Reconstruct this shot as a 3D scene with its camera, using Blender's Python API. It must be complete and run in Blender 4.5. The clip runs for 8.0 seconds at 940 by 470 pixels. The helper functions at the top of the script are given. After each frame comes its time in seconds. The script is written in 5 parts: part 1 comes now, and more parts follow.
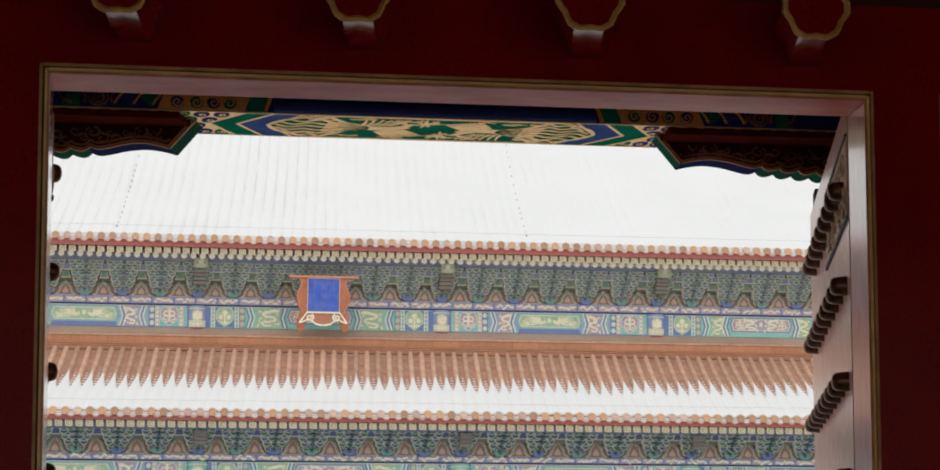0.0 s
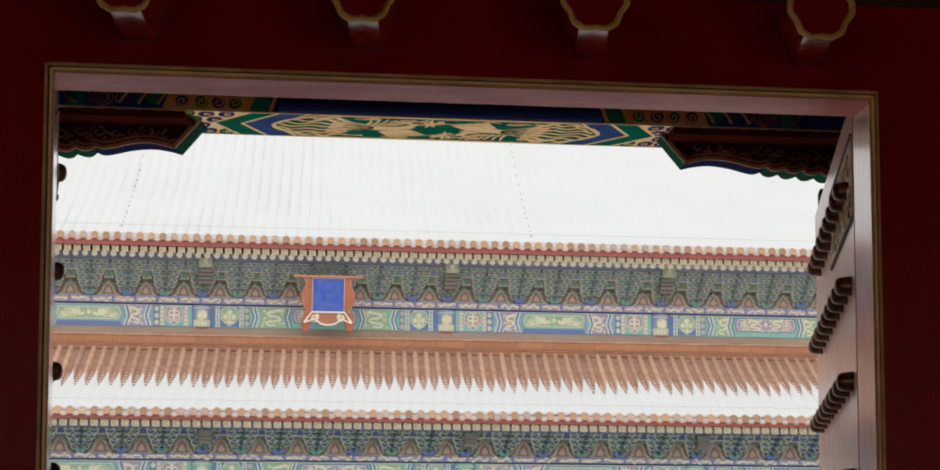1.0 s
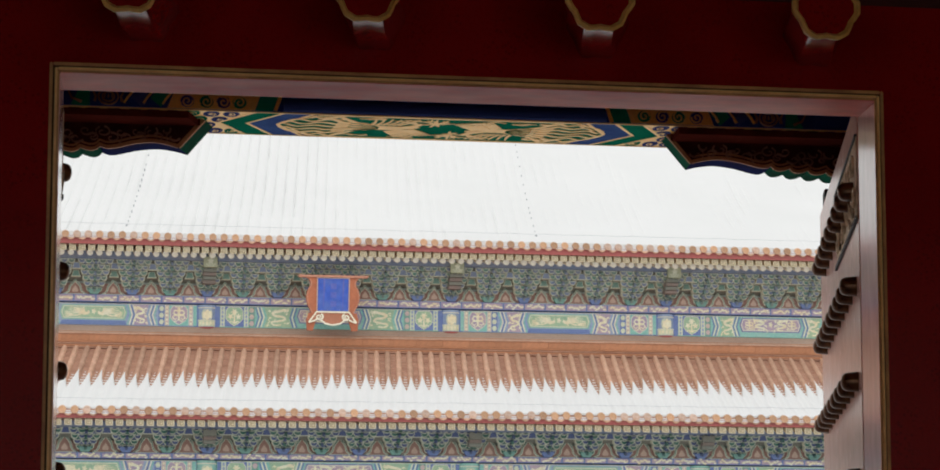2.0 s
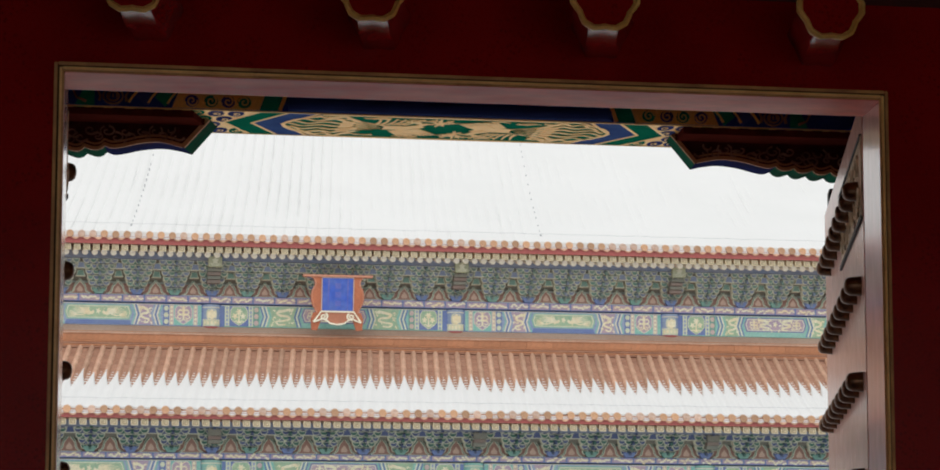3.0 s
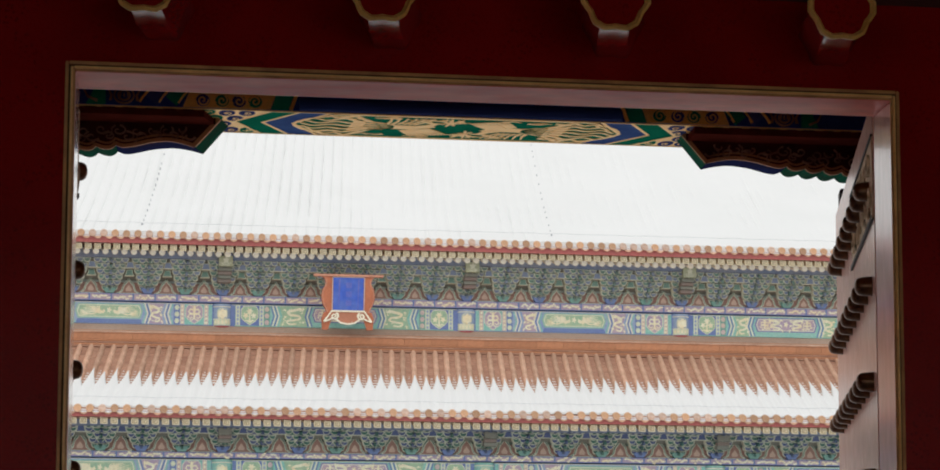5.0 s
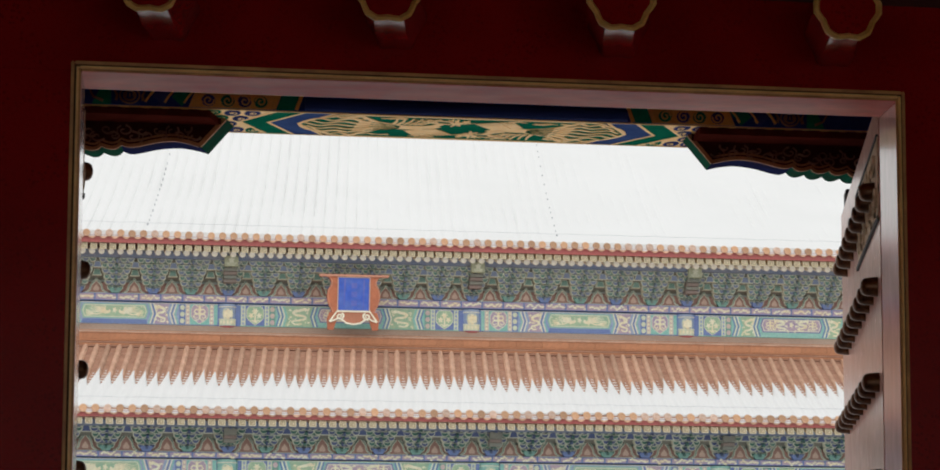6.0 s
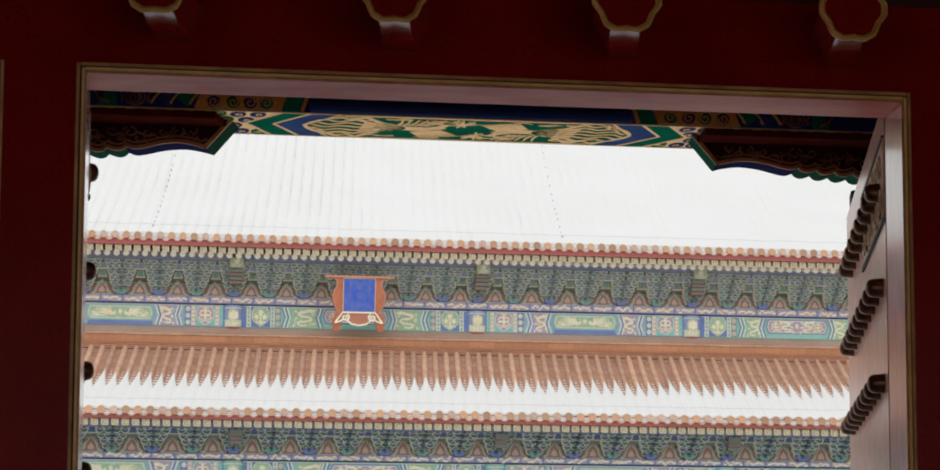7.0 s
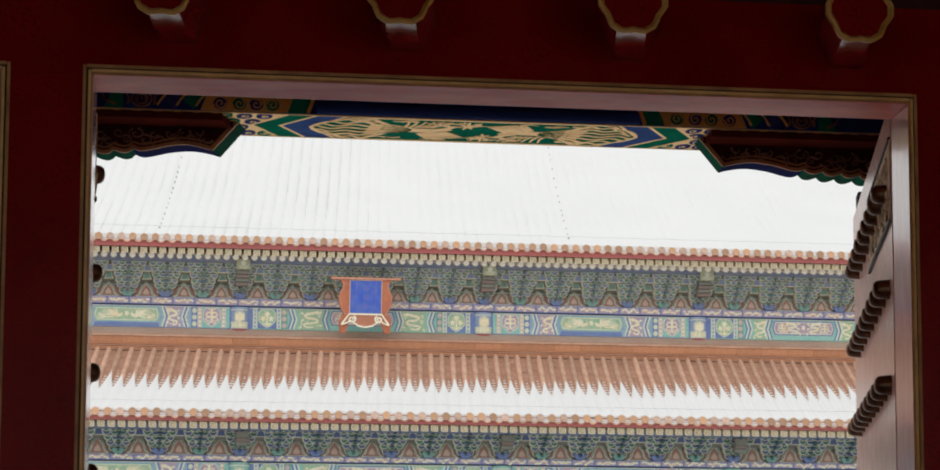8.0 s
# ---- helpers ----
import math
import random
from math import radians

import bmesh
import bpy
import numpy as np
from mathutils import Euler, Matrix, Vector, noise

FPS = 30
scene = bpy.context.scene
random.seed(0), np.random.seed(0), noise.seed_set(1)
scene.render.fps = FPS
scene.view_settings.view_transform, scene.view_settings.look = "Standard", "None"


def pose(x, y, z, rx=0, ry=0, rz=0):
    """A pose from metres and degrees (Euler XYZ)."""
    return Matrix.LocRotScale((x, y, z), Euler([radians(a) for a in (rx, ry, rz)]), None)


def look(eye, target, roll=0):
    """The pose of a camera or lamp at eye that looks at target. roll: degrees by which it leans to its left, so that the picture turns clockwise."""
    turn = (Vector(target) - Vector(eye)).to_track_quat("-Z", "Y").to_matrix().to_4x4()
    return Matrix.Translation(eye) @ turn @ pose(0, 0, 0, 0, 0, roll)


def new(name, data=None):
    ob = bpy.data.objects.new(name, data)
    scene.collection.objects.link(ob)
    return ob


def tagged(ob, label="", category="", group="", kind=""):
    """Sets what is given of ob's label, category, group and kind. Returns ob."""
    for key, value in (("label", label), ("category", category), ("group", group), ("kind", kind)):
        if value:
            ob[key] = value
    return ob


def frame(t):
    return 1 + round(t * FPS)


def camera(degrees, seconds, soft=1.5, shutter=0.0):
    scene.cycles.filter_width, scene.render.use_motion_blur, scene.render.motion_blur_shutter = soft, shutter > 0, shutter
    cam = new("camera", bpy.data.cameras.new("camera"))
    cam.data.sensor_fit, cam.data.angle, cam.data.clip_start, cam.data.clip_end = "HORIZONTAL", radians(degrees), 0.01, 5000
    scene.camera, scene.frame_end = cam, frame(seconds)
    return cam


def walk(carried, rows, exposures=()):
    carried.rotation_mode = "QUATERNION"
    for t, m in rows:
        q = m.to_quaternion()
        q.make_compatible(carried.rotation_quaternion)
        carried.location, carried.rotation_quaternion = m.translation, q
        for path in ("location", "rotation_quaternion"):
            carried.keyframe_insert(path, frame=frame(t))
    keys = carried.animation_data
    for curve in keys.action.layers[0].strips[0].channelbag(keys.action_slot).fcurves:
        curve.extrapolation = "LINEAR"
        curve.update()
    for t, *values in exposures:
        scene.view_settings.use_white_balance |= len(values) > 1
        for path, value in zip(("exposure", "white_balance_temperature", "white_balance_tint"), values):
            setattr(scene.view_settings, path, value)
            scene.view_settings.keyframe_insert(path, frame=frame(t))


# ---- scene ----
cam = camera(19.34, 8.0, soft=1.75)
walk(cam, [
    (0.0, pose(0, 0, 1.6, 98.0388, 0.0785, -10.3614)),
    (0.5, pose(0, 0, 1.6, 98.0368, 0.0502, -10.3148)),
    (1.0, pose(0, 0, 1.6, 98.0349, 0.0150, -10.2708)),
    (1.5, pose(0, 0, 1.6, 98.0350, -0.0099, -10.2220)),
    (3.0, pose(0, 0, 1.6, 98.0270, -0.0500, -10.0820)),
    (3.5, pose(0, 0, 1.6, 98.0220, -0.0850, -10.0350)),
    (4.0, pose(0, 0, 1.6, 98.0202, -0.1059, -9.9837)),
    (4.5, pose(0, 0, 1.6, 98.0201, -0.1250, -9.9276)),
    (6.0, pose(0, 0, 1.6, 98.0246, -0.2000, -9.7642)),
    (6.5, pose(0, 0, 1.6, 98.0347, -0.2120, -9.7110)),
    (7.0, pose(0, 0, 1.6, 98.0490, -0.2100, -9.6510)),
    (7.5, pose(0, 0, 1.6, 98.0666, -0.2040, -9.5870)),
    (8.0, pose(0, 0, 1.6, 98.0831, -0.1942, -9.5154)),
], exposures=((0.0, 0.0), (8.0, 0.0)))

# ---- light: an overcast snowy day ----
world = bpy.data.worlds.new("overcast")
scene.world = world
world.use_nodes = True
wn = world.node_tree
sky = wn.nodes.new("ShaderNodeTexSky")
sky.sky_type = "NISHITA"
sky.sun_disc = False
sky.sun_elevation, sky.sun_rotation = radians(39), radians(202)
grey = wn.nodes.new("ShaderNodeMix")
grey.data_type = "RGBA"
grey.inputs[0].default_value = 0.88
grey.inputs[7].default_value = (8.35, 8.4, 8.3, 1)
wn.links.new(sky.outputs[0], grey.inputs[6])
bg = wn.nodes["Background"]
wn.links.new(grey.outputs[2], bg.inputs[0])
bg.inputs[1].default_value = 0.114

sun_data = bpy.data.lights.new("sun", "SUN")
sun_data.energy, sun_data.angle, sun_data.color = 0.9, radians(70), (1, 0.97, 0.93)
sun = new("sun", sun_data)
sun.matrix_world = look((-14, -34, 30), (0, 0, 0))


# ---- materials ----
def mat(name, a, b=None, rough=0.6, metal=0.0, scale=6.0, bump=0.0, fine=60.0, speck=None, coat=0.0, stretch=(1, 1, 1), spread=0.0, spec=0.5, grain=0.8):
    """A paint, stone or metal: two colours mixed by broad stains and fine grain, with relief."""
    m = bpy.data.materials.new(name)
    m.use_nodes = True
    t = m.node_tree
    n, l = t.nodes, t.links
    p = n["Principled BSDF"]
    p.inputs["Metallic"].default_value = metal
    p.inputs["Coat Weight"].default_value = coat
    p.inputs["Specular IOR Level"].default_value = spec
    p.inputs["Coat Roughness"].default_value = 0.1
    co = n.new("ShaderNodeTexCoord")
    mp = n.new("ShaderNodeMapping")
    mp.inputs["Scale"].default_value = stretch
    l.new(co.outputs["Object"], mp.inputs[0])

    def cloud(s, detail=4.0):
        q = n.new("ShaderNodeTexNoise")
        q.inputs["Scale"].default_value, q.inputs["Detail"].default_value = s, detail
        l.new(mp.outputs[0], q.inputs["Vector"])
        return q

    def ramp(src, lo, hi):
        q = n.new("ShaderNodeMapRange")
        q.inputs[1].default_value, q.inputs[2].default_value = lo, hi
        l.new(src, q.inputs[0])
        return q.outputs[0]

    def mix(f, x, y, kind="MIX"):
        q = n.new("ShaderNodeMix")
        q.data_type, q.blend_type = "RGBA", kind
        if isinstance(f, float):
            q.inputs[0].default_value = f
        else:
            l.new(f, q.inputs[0])
        for i, v in ((6, x), (7, y)):
            if isinstance(v, tuple):
                q.inputs[i].default_value = (*v, 1)
            else:
                l.new(v, q.inputs[i])
        return q.outputs[2]

    big, small = cloud(scale), cloud(fine, 6.0)
    c = mix(ramp(big.outputs[0], 0.35, 0.68), a, b or tuple(x * 0.75 for x in a))
    g = mix(ramp(small.outputs[0], 0.3, 0.7), (0.78, 0.78, 0.78), (1, 1, 1))
    c = mix(grain, c, g, "MULTIPLY")
    if spread:
        info = n.new("ShaderNodeObjectInfo")
        tone = n.new("ShaderNodeMapRange")
        tone.inputs[3].default_value, tone.inputs[4].default_value = 1 - spread, 1 + spread
        l.new(info.outputs["Random"], tone.inputs[0])
        c = mix(1.0, c, tone.outputs[0], "MULTIPLY")
    if speck:
        v = n.new("ShaderNodeTexVoronoi")
        v.inputs["Scale"].default_value = speck[1]
        l.new(mp.outputs[0], v.inputs["Vector"])
        keep = n.new("ShaderNodeMath")
        keep.operation = "MULTIPLY"
        l.new(ramp(v.outputs["Distance"], 0.42, 0.2), keep.inputs[0])
        l.new(ramp(cloud(speck[1] * 0.12).outputs[0], 0.45, 0.6), keep.inputs[1])
        c = mix(keep.outputs[0], c, speck[0])
    l.new(c, p.inputs["Base Color"])
    rr = n.new("ShaderNodeMapRange")
    rr.inputs[3].default_value, rr.inputs[4].default_value = max(rough - 0.1, 0.05), min(rough + 0.12, 1)
    l.new(small.outputs[0], rr.inputs[0])
    l.new(rr.outputs[0], p.inputs["Roughness"])
    if bump:
        bu = n.new("ShaderNodeBump")
        bu.inputs["Strength"].default_value, bu.inputs["Distance"].default_value = 0.6, bump
        l.new(small.outputs[0], bu.inputs["Height"])
        l.new(bu.outputs[0], p.inputs["Normal"])
    return m


LACQUER = mat("red_lacquer", (0.31, 0.004, 0.004), (0.22, 0.003, 0.003), 0.2, scale=1.6, fine=70, speck=((0.18, 0.002, 0.002), 44), spec=0.05)
# paled copies of LACQUER: snow light on the opening's inner faces, put into colour
DAYLIT_SOFFIT = mat("daylit_red_soffit", (1.0, 0.38, 0.31), (0.56, 0.03, 0.032), 0.43, scale=1.3, fine=14, spec=0.08, stretch=(0.6, 1, 1))
DAYLIT_SIDE = mat("daylit_polished_red", (0.96, 0.62, 0.56), (0.82, 0.42, 0.37), 0.18, scale=2, fine=18, spec=1.0, coat=0.8, stretch=(1, 1, 0.3))
# brighter than LACQUER: light from below on the peg bodies is in this red
PEG = mat("glossy_red_lacquer", (0.46, 0.016, 0.014), (0.36, 0.010, 0.010), 0.10, scale=4, fine=70, spec=1.0)
# red lifted to pale pink, with outside daylight on the leaf in the base colour
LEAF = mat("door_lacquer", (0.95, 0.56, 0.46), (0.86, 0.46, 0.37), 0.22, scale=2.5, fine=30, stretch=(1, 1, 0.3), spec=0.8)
GILT = mat("aged_gilding", (1.0, 0.58, 0.16), (0.80, 0.40, 0.085), 0.4, 0.05, scale=9, bump=0.002, spec=0.8)
GROOVE = mat("brown_groove", (0.10, 0.04, 0.014), None, 0.6, spec=0.1)
DULL_GILT = mat("dull_gilding", (0.68, 0.31, 0.08), (0.42, 0.16, 0.04), 0.45, 0.1, scale=7, bump=0.002)
BRONZE = mat("dark_bronze", (0.10, 0.045, 0.022), (0.23, 0.10, 0.035), 0.3, 0.5, scale=16, bump=0.002)
PLATE = mat("worn_brass", (0.94, 0.76, 0.52), (0.42, 0.28, 0.15), 0.7, 0.0, scale=9, bump=0.008, fine=22, spec=0.3)
IRON = mat("black_iron", (0.025, 0.02, 0.018), None, 0.6, 0.0, spec=0.2)
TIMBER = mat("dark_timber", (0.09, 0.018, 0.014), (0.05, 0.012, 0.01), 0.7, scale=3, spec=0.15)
BLUE = mat("blue_paint", (0.025, 0.06, 0.26), (0.02, 0.045, 0.19), 0.8, scale=5, spec=0.0)
GREEN = mat("green_paint", (0.012, 0.26, 0.16), (0.01, 0.20, 0.12), 0.8, scale=5, spec=0.0)
GOLD = mat("gold_leaf", (1.0, 0.66, 0.21), (1.0, 0.58, 0.14), 0.36, 0.5, scale=8, spec=0.1)
# TAN darkened, with the shade over the carved scrolls in its colour
SHADE_TAN = mat("shaded_tan_scroll", (0.36, 0.22, 0.16), (0.16, 0.085, 0.06), 0.7, scale=12, spec=0.1)
TAN = mat("tan_border", (0.55, 0.29, 0.13), (0.42, 0.20, 0.09), 0.6, spec=0.2)
BROWN = mat("brown_carving", (0.075, 0.016, 0.013), (0.04, 0.010, 0.009), 0.7, scale=8, bump=0.01, fine=25, spec=0.15)
ARRIS = mat("glossy_blue_paint", (0.03, 0.07, 0.28), (0.02, 0.045, 0.18), 0.45, scale=3, fine=9, spec=0.12, stretch=(0.3, 1, 1))
CLEAR_BLUE = mat("clear_blue_paint", (0.08, 0.16, 0.42), (0.06, 0.12, 0.34), 0.7, spec=0.0)
SWIRL_BLUE = mat("swirl_blue", (0.06, 0.09, 0.28), None, 0.7, spec=0.0)


def hazed_paint(name, a, b, scale=2.0, fine=16.0, **more):
    # lifts each colour towards pale, painting in the haze over the courtyard
    a, b = [c and tuple(min(0.97, q * 1.06 + 0.022) for q in c) for c in (a, b)]
    return mat(name, a, b, 0.85, scale=scale, fine=fine, spec=0.15, **more)


# paints on the far hall, paled for the haze in front of it
P_BLUE = hazed_paint("hazed_blue", (0.30, 0.41, 0.63), (0.38, 0.47, 0.62))
P_DEEP = hazed_paint("hazed_deep_blue", (0.17, 0.24, 0.52), (0.20, 0.28, 0.50))
P_GREEN = hazed_paint("hazed_green", (0.18, 0.40, 0.34), (0.24, 0.42, 0.37))
P_TEAL = hazed_paint("hazed_teal", (0.27, 0.60, 0.54), (0.36, 0.62, 0.55))
P_PALE = hazed_paint("pale_outline", (0.93, 0.89, 0.71), (0.82, 0.79, 0.63), 3)
P_LINE = hazed_paint("muted_pale_outline", (0.71, 0.73, 0.59), (0.58, 0.61, 0.50), 3)
P_CREAM = hazed_paint("cream_gilding", (0.97, 0.91, 0.70), (0.90, 0.80, 0.54), 3)
P_KEY = hazed_paint("cream_rafter_end", (0.75, 0.67, 0.48), (0.65, 0.56, 0.38), 3)
P_DISC = hazed_paint("chalky_white", (0.96, 0.93, 0.82), (0.90, 0.86, 0.72), 3)
P_LEAF = hazed_paint("leafy_green_panel", (0.34, 0.55, 0.40), (0.50, 0.64, 0.42), 7, 24)
P_ARM_G = hazed_paint("shaded_green", (0.13, 0.28, 0.23), (0.22, 0.27, 0.24), 1.5)
P_ARM_B = hazed_paint("shaded_blue", (0.18, 0.24, 0.37), (0.25, 0.28, 0.34), 1.5)
# GREEN and BLUE darkened: shade under the carved brackets is in these paints
SHADE_GREEN = mat("bracket_shade_green", (0.016, 0.13, 0.08), (0.03, 0.09, 0.06), 0.8, scale=7, spec=0.0)
SHADE_BLUE = mat("bracket_shade_blue", (0.022, 0.034, 0.13), (0.03, 0.03, 0.08), 0.8, scale=7, spec=0.0)
# lower row darkened further, the deeper shade of the lower eave in its colour
P_LOW_G = hazed_paint("deep_shade_green", (0.06, 0.19, 0.145), (0.10, 0.20, 0.165), 1.5)
P_LOW_B = hazed_paint("deep_shade_blue", (0.09, 0.125, 0.28), (0.12, 0.15, 0.26), 1.5)
P_GREY = hazed_paint("shaded_boarding", (0.38, 0.46, 0.44), (0.44, 0.46, 0.41), 2, 12)
P_MUTED = hazed_paint("hazed_violet_ground", (0.44, 0.37, 0.52), (0.58, 0.45, 0.50), 3, 20)
P_SAGE = hazed_paint("pale_sage_paint", (0.66, 0.74, 0.56), (0.76, 0.78, 0.58), 5, 20)
P_ROSE = hazed_paint("hazed_rose_strip", (0.62, 0.48, 0.52), (0.70, 0.60, 0.48))
P_RUST = hazed_paint("rust_red_board", (0.34, 0.19, 0.155), (0.29, 0.18, 0.15), 3)
P_FLAME = hazed_paint("tan_flame", (0.62, 0.47, 0.38), (0.52, 0.39, 0.32))
P_RED = hazed_paint("eave_board_red", (0.42, 0.115, 0.105), (0.36, 0.11, 0.10), 1.5, 12)
P_MARK = hazed_paint("rafter_mark_olive", (0.30, 0.23, 0.13), None)
P_OLIVE = hazed_paint("pale_olive_paint", (0.44, 0.46, 0.31), (0.36, 0.40, 0.29))
P_SLAT = hazed_paint("grey_red_slat", (0.27, 0.20, 0.175), (0.23, 0.20, 0.175))
P_BOARD = hazed_paint("grey_brown_board", (0.25, 0.25, 0.21), (0.21, 0.23, 0.20))
TILE = mat("orange_glazed_tile", (0.63, 0.37, 0.20), (0.55, 0.33, 0.22), 0.42, scale=3, fine=20, spread=0.24)
TILE_WORN = mat("frosted_glazed_tile", (0.74, 0.56, 0.46), (0.60, 0.38, 0.27), 0.6, scale=8, fine=30, spread=0.12)
TILE_DRIP = mat("pale_drip_tile", (0.80, 0.52, 0.36), (0.68, 0.40, 0.27), 0.5, spread=0.2)
TILE_PALE = mat("dusty_cover_tile", (0.72, 0.46, 0.33), (0.54, 0.32, 0.22), 0.7, scale=2.6, fine=12, spread=0.16, spec=0.25)
TILE_PAN = mat("brown_pan_tile", (0.52, 0.30, 0.21), (0.40, 0.215, 0.15), 0.8, scale=2.4, fine=14, spec=0.2)
RIDGE = mat("ridge_course", (0.56, 0.26, 0.14), (0.48, 0.22, 0.115), 0.6, scale=0.9, fine=12, spread=0.10, spec=0.3)
RIDGE_DUST = mat("dusty_ridge_top", (0.62, 0.46, 0.37), (0.55, 0.38, 0.30), 0.8, scale=0.9, fine=12, spec=0.2)
SNOW = mat("snow", (0.775, 0.78, 0.775), (0.755, 0.761, 0.755), 0.9, scale=0.4, fine=3, spec=0.1, grain=0.04)
GROUND_SNOW = mat("bounce_ground_snow", (0.84, 0.84, 0.84), (0.76, 0.76, 0.76), 0.85, scale=0.25, fine=4, spec=0.2)
PLAQUE_RED = hazed_paint("plaque_frame_red", (0.52, 0.18, 0.09), (0.44, 0.15, 0.08), 3)
PLAQUE_BLUE = hazed_paint("plaque_blue", (0.045, 0.115, 0.55), (0.09, 0.16, 0.52), 4, 9)
PLAQUE_RAIL = hazed_paint("faded_rail_red", (0.62, 0.31, 0.21), (0.54, 0.25, 0.17), 3)
APRON = hazed_paint("apron_brown", (0.50, 0.21, 0.13), (0.42, 0.18, 0.11))
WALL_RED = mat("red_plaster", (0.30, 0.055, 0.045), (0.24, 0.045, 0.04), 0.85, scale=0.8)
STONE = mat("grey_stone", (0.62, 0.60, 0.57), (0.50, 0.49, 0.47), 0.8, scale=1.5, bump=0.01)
PLASTER = mat("dark_red_plaster", (0.20, 0.05, 0.045), (0.16, 0.04, 0.035), 0.9, scale=1)


# ---- mesh helpers ----
def finish(name, bm, material, smooth=False):
    bmesh.ops.recalc_face_normals(bm, faces=bm.faces)
    me = bpy.data.meshes.new(name)
    bm.to_mesh(me)
    bm.free()
    me.materials.append(material)
    if smooth:
        me.shade_smooth()
        me.set_sharp_from_angle(angle=radians(40))
    return me


def part(name, bm, material, parent=None, label="", smooth=False):
    ob = new(name, finish(name, bm, material, smooth))
    ob.parent = parent
    return tagged(ob, label)


def piece(name, me, parent, at=(0, 0, 0)):
    ob = new(name, me)
    ob.location = at
    ob.parent = parent
    return ob


def thing(name, label, category, group="", kind=""):
    return tagged(new(name), label, category, group, kind)


def box(bm, x0, x1, y0, y1, z0, z1, bevel=0.0):
    v = [bm.verts.new(c) for c in ((x0, y0, z0), (x1, y0, z0), (x1, y1, z0), (x0, y1, z0), (x0, y0, z1), (x1, y0, z1), (x1, y1, z1), (x0, y1, z1))]
    fs = [bm.faces.new([v[i] for i in q]) for q in ((0, 3, 2, 1), (4, 5, 6, 7), (0, 1, 5, 4), (1, 2, 6, 5), (2, 3, 7, 6), (3, 0, 4, 7))]
    if bevel:
        bmesh.ops.bevel(bm, geom=list({e for f in fs for e in f.edges}), offset=bevel, segments=2, affect="EDGES")
    return bm


def boxed(*a, bevel=0.0):
    return box(bmesh.new(), *a, bevel=bevel)


def prism(bm, pts, to3, h0, h1):
    """A plate with the outline pts in (u, v), from height h0 to h1; to3 maps (u, v, h) to space."""
    LAYER[0] = (LAYER[0] + 1) % 16
    if abs(h1) < 0.02:
        h1 += 0.00015 * LAYER[0] if h1 > h0 else 0.0
    lo = [bm.verts.new(to3(u, v, h0)) for u, v in pts]
    hi = [bm.verts.new(to3(u, v, h1)) for u, v in pts]
    n = len(pts)
    bm.faces.new(lo)
    bm.faces.new(hi)
    for i in range(n):
        bm.faces.new((lo[i], lo[(i + 1) % n], hi[(i + 1) % n], hi[i]))
    return bm


LAYER = [0]                     # lines that cross lie half a millimetre apart


def ribbon(bm, pts, w0, w1, to3, h=0.006, h0=0.0):
    """A raised line along pts, tapering from width w0 to w1."""
    n = len(pts)
    rows = []
    LAYER[0] = (LAYER[0] + 1) % 16
    h += 0.0003 * LAYER[0]
    for i, (u, v) in enumerate(pts):
        a, b = pts[max(i - 1, 0)], pts[min(i + 1, n - 1)]
        dx, dy = b[0] - a[0], b[1] - a[1]
        d = math.hypot(dx, dy) or 1
        w = (w0 + (w1 - w0) * i / max(n - 1, 1)) / 2
        nx, ny = -dy / d * w, dx / d * w
        rows.append([bm.verts.new(to3(u + nx, v + ny, h0)), bm.verts.new(to3(u + nx, v + ny, h)),
                     bm.verts.new(to3(u - nx, v - ny, h)), bm.verts.new(to3(u - nx, v - ny, h0))])
    for p, q in zip(rows, rows[1:]):
        for k in range(3):
            bm.faces.new((p[k], p[k + 1], q[k + 1], q[k]))
    return bm


def loop_line(bm, pts, w, to3, h=0.006, h0=0.0):
    for a, b in zip(pts, pts[1:] + pts[:1]):
        ribbon(bm, [a, b], w, w, to3, h, h0)


def spiral(cx, cy, r, turns=1.6, start=0.0, sx=1.0, sy=1.0, n=22):
    return [(cx + sx * r * (1 - 0.85 * i / n) * math.cos(start + turns * 6.283 * i / n), cy + sy * r * (1 - 0.85 * i / n) * math.sin(start + turns * 6.283 * i / n)) for i in range(n + 1)]


def oval(cx, cy, rx, ry, n=14):
    return [(cx + rx * math.cos(6.283 * i / n), cy + ry * math.sin(6.283 * i / n)) for i in range(n)]


def petals(cx, cy, rx, ry, k=5, depth=0.25, turn=0.0, n=40):
    return [(cx + rx * (1 - depth + depth * math.cos(k * 6.283 * i / n)) * math.cos(6.283 * i / n + turn),
             cy + ry * (1 - depth + depth * math.cos(k * 6.283 * i / n)) * math.sin(6.283 * i / n + turn)) for i in range(n)]


def lathe(bm, prof, n, to3):
    """Turns the profile (radius, height) round its axis."""
    rings = [[bm.verts.new(to3(r * math.cos(6.283185 * i / n), r * math.sin(6.283185 * i / n), h)) for i in range(n)] for r, h in prof]
    for a, b in zip(rings, rings[1:]):
        for i in range(n):
            bm.faces.new((a[i], a[(i + 1) % n], b[(i + 1) % n], b[i]))
    bm.faces.new(rings[-1])
    bm.faces.new(rings[0])
    return bm


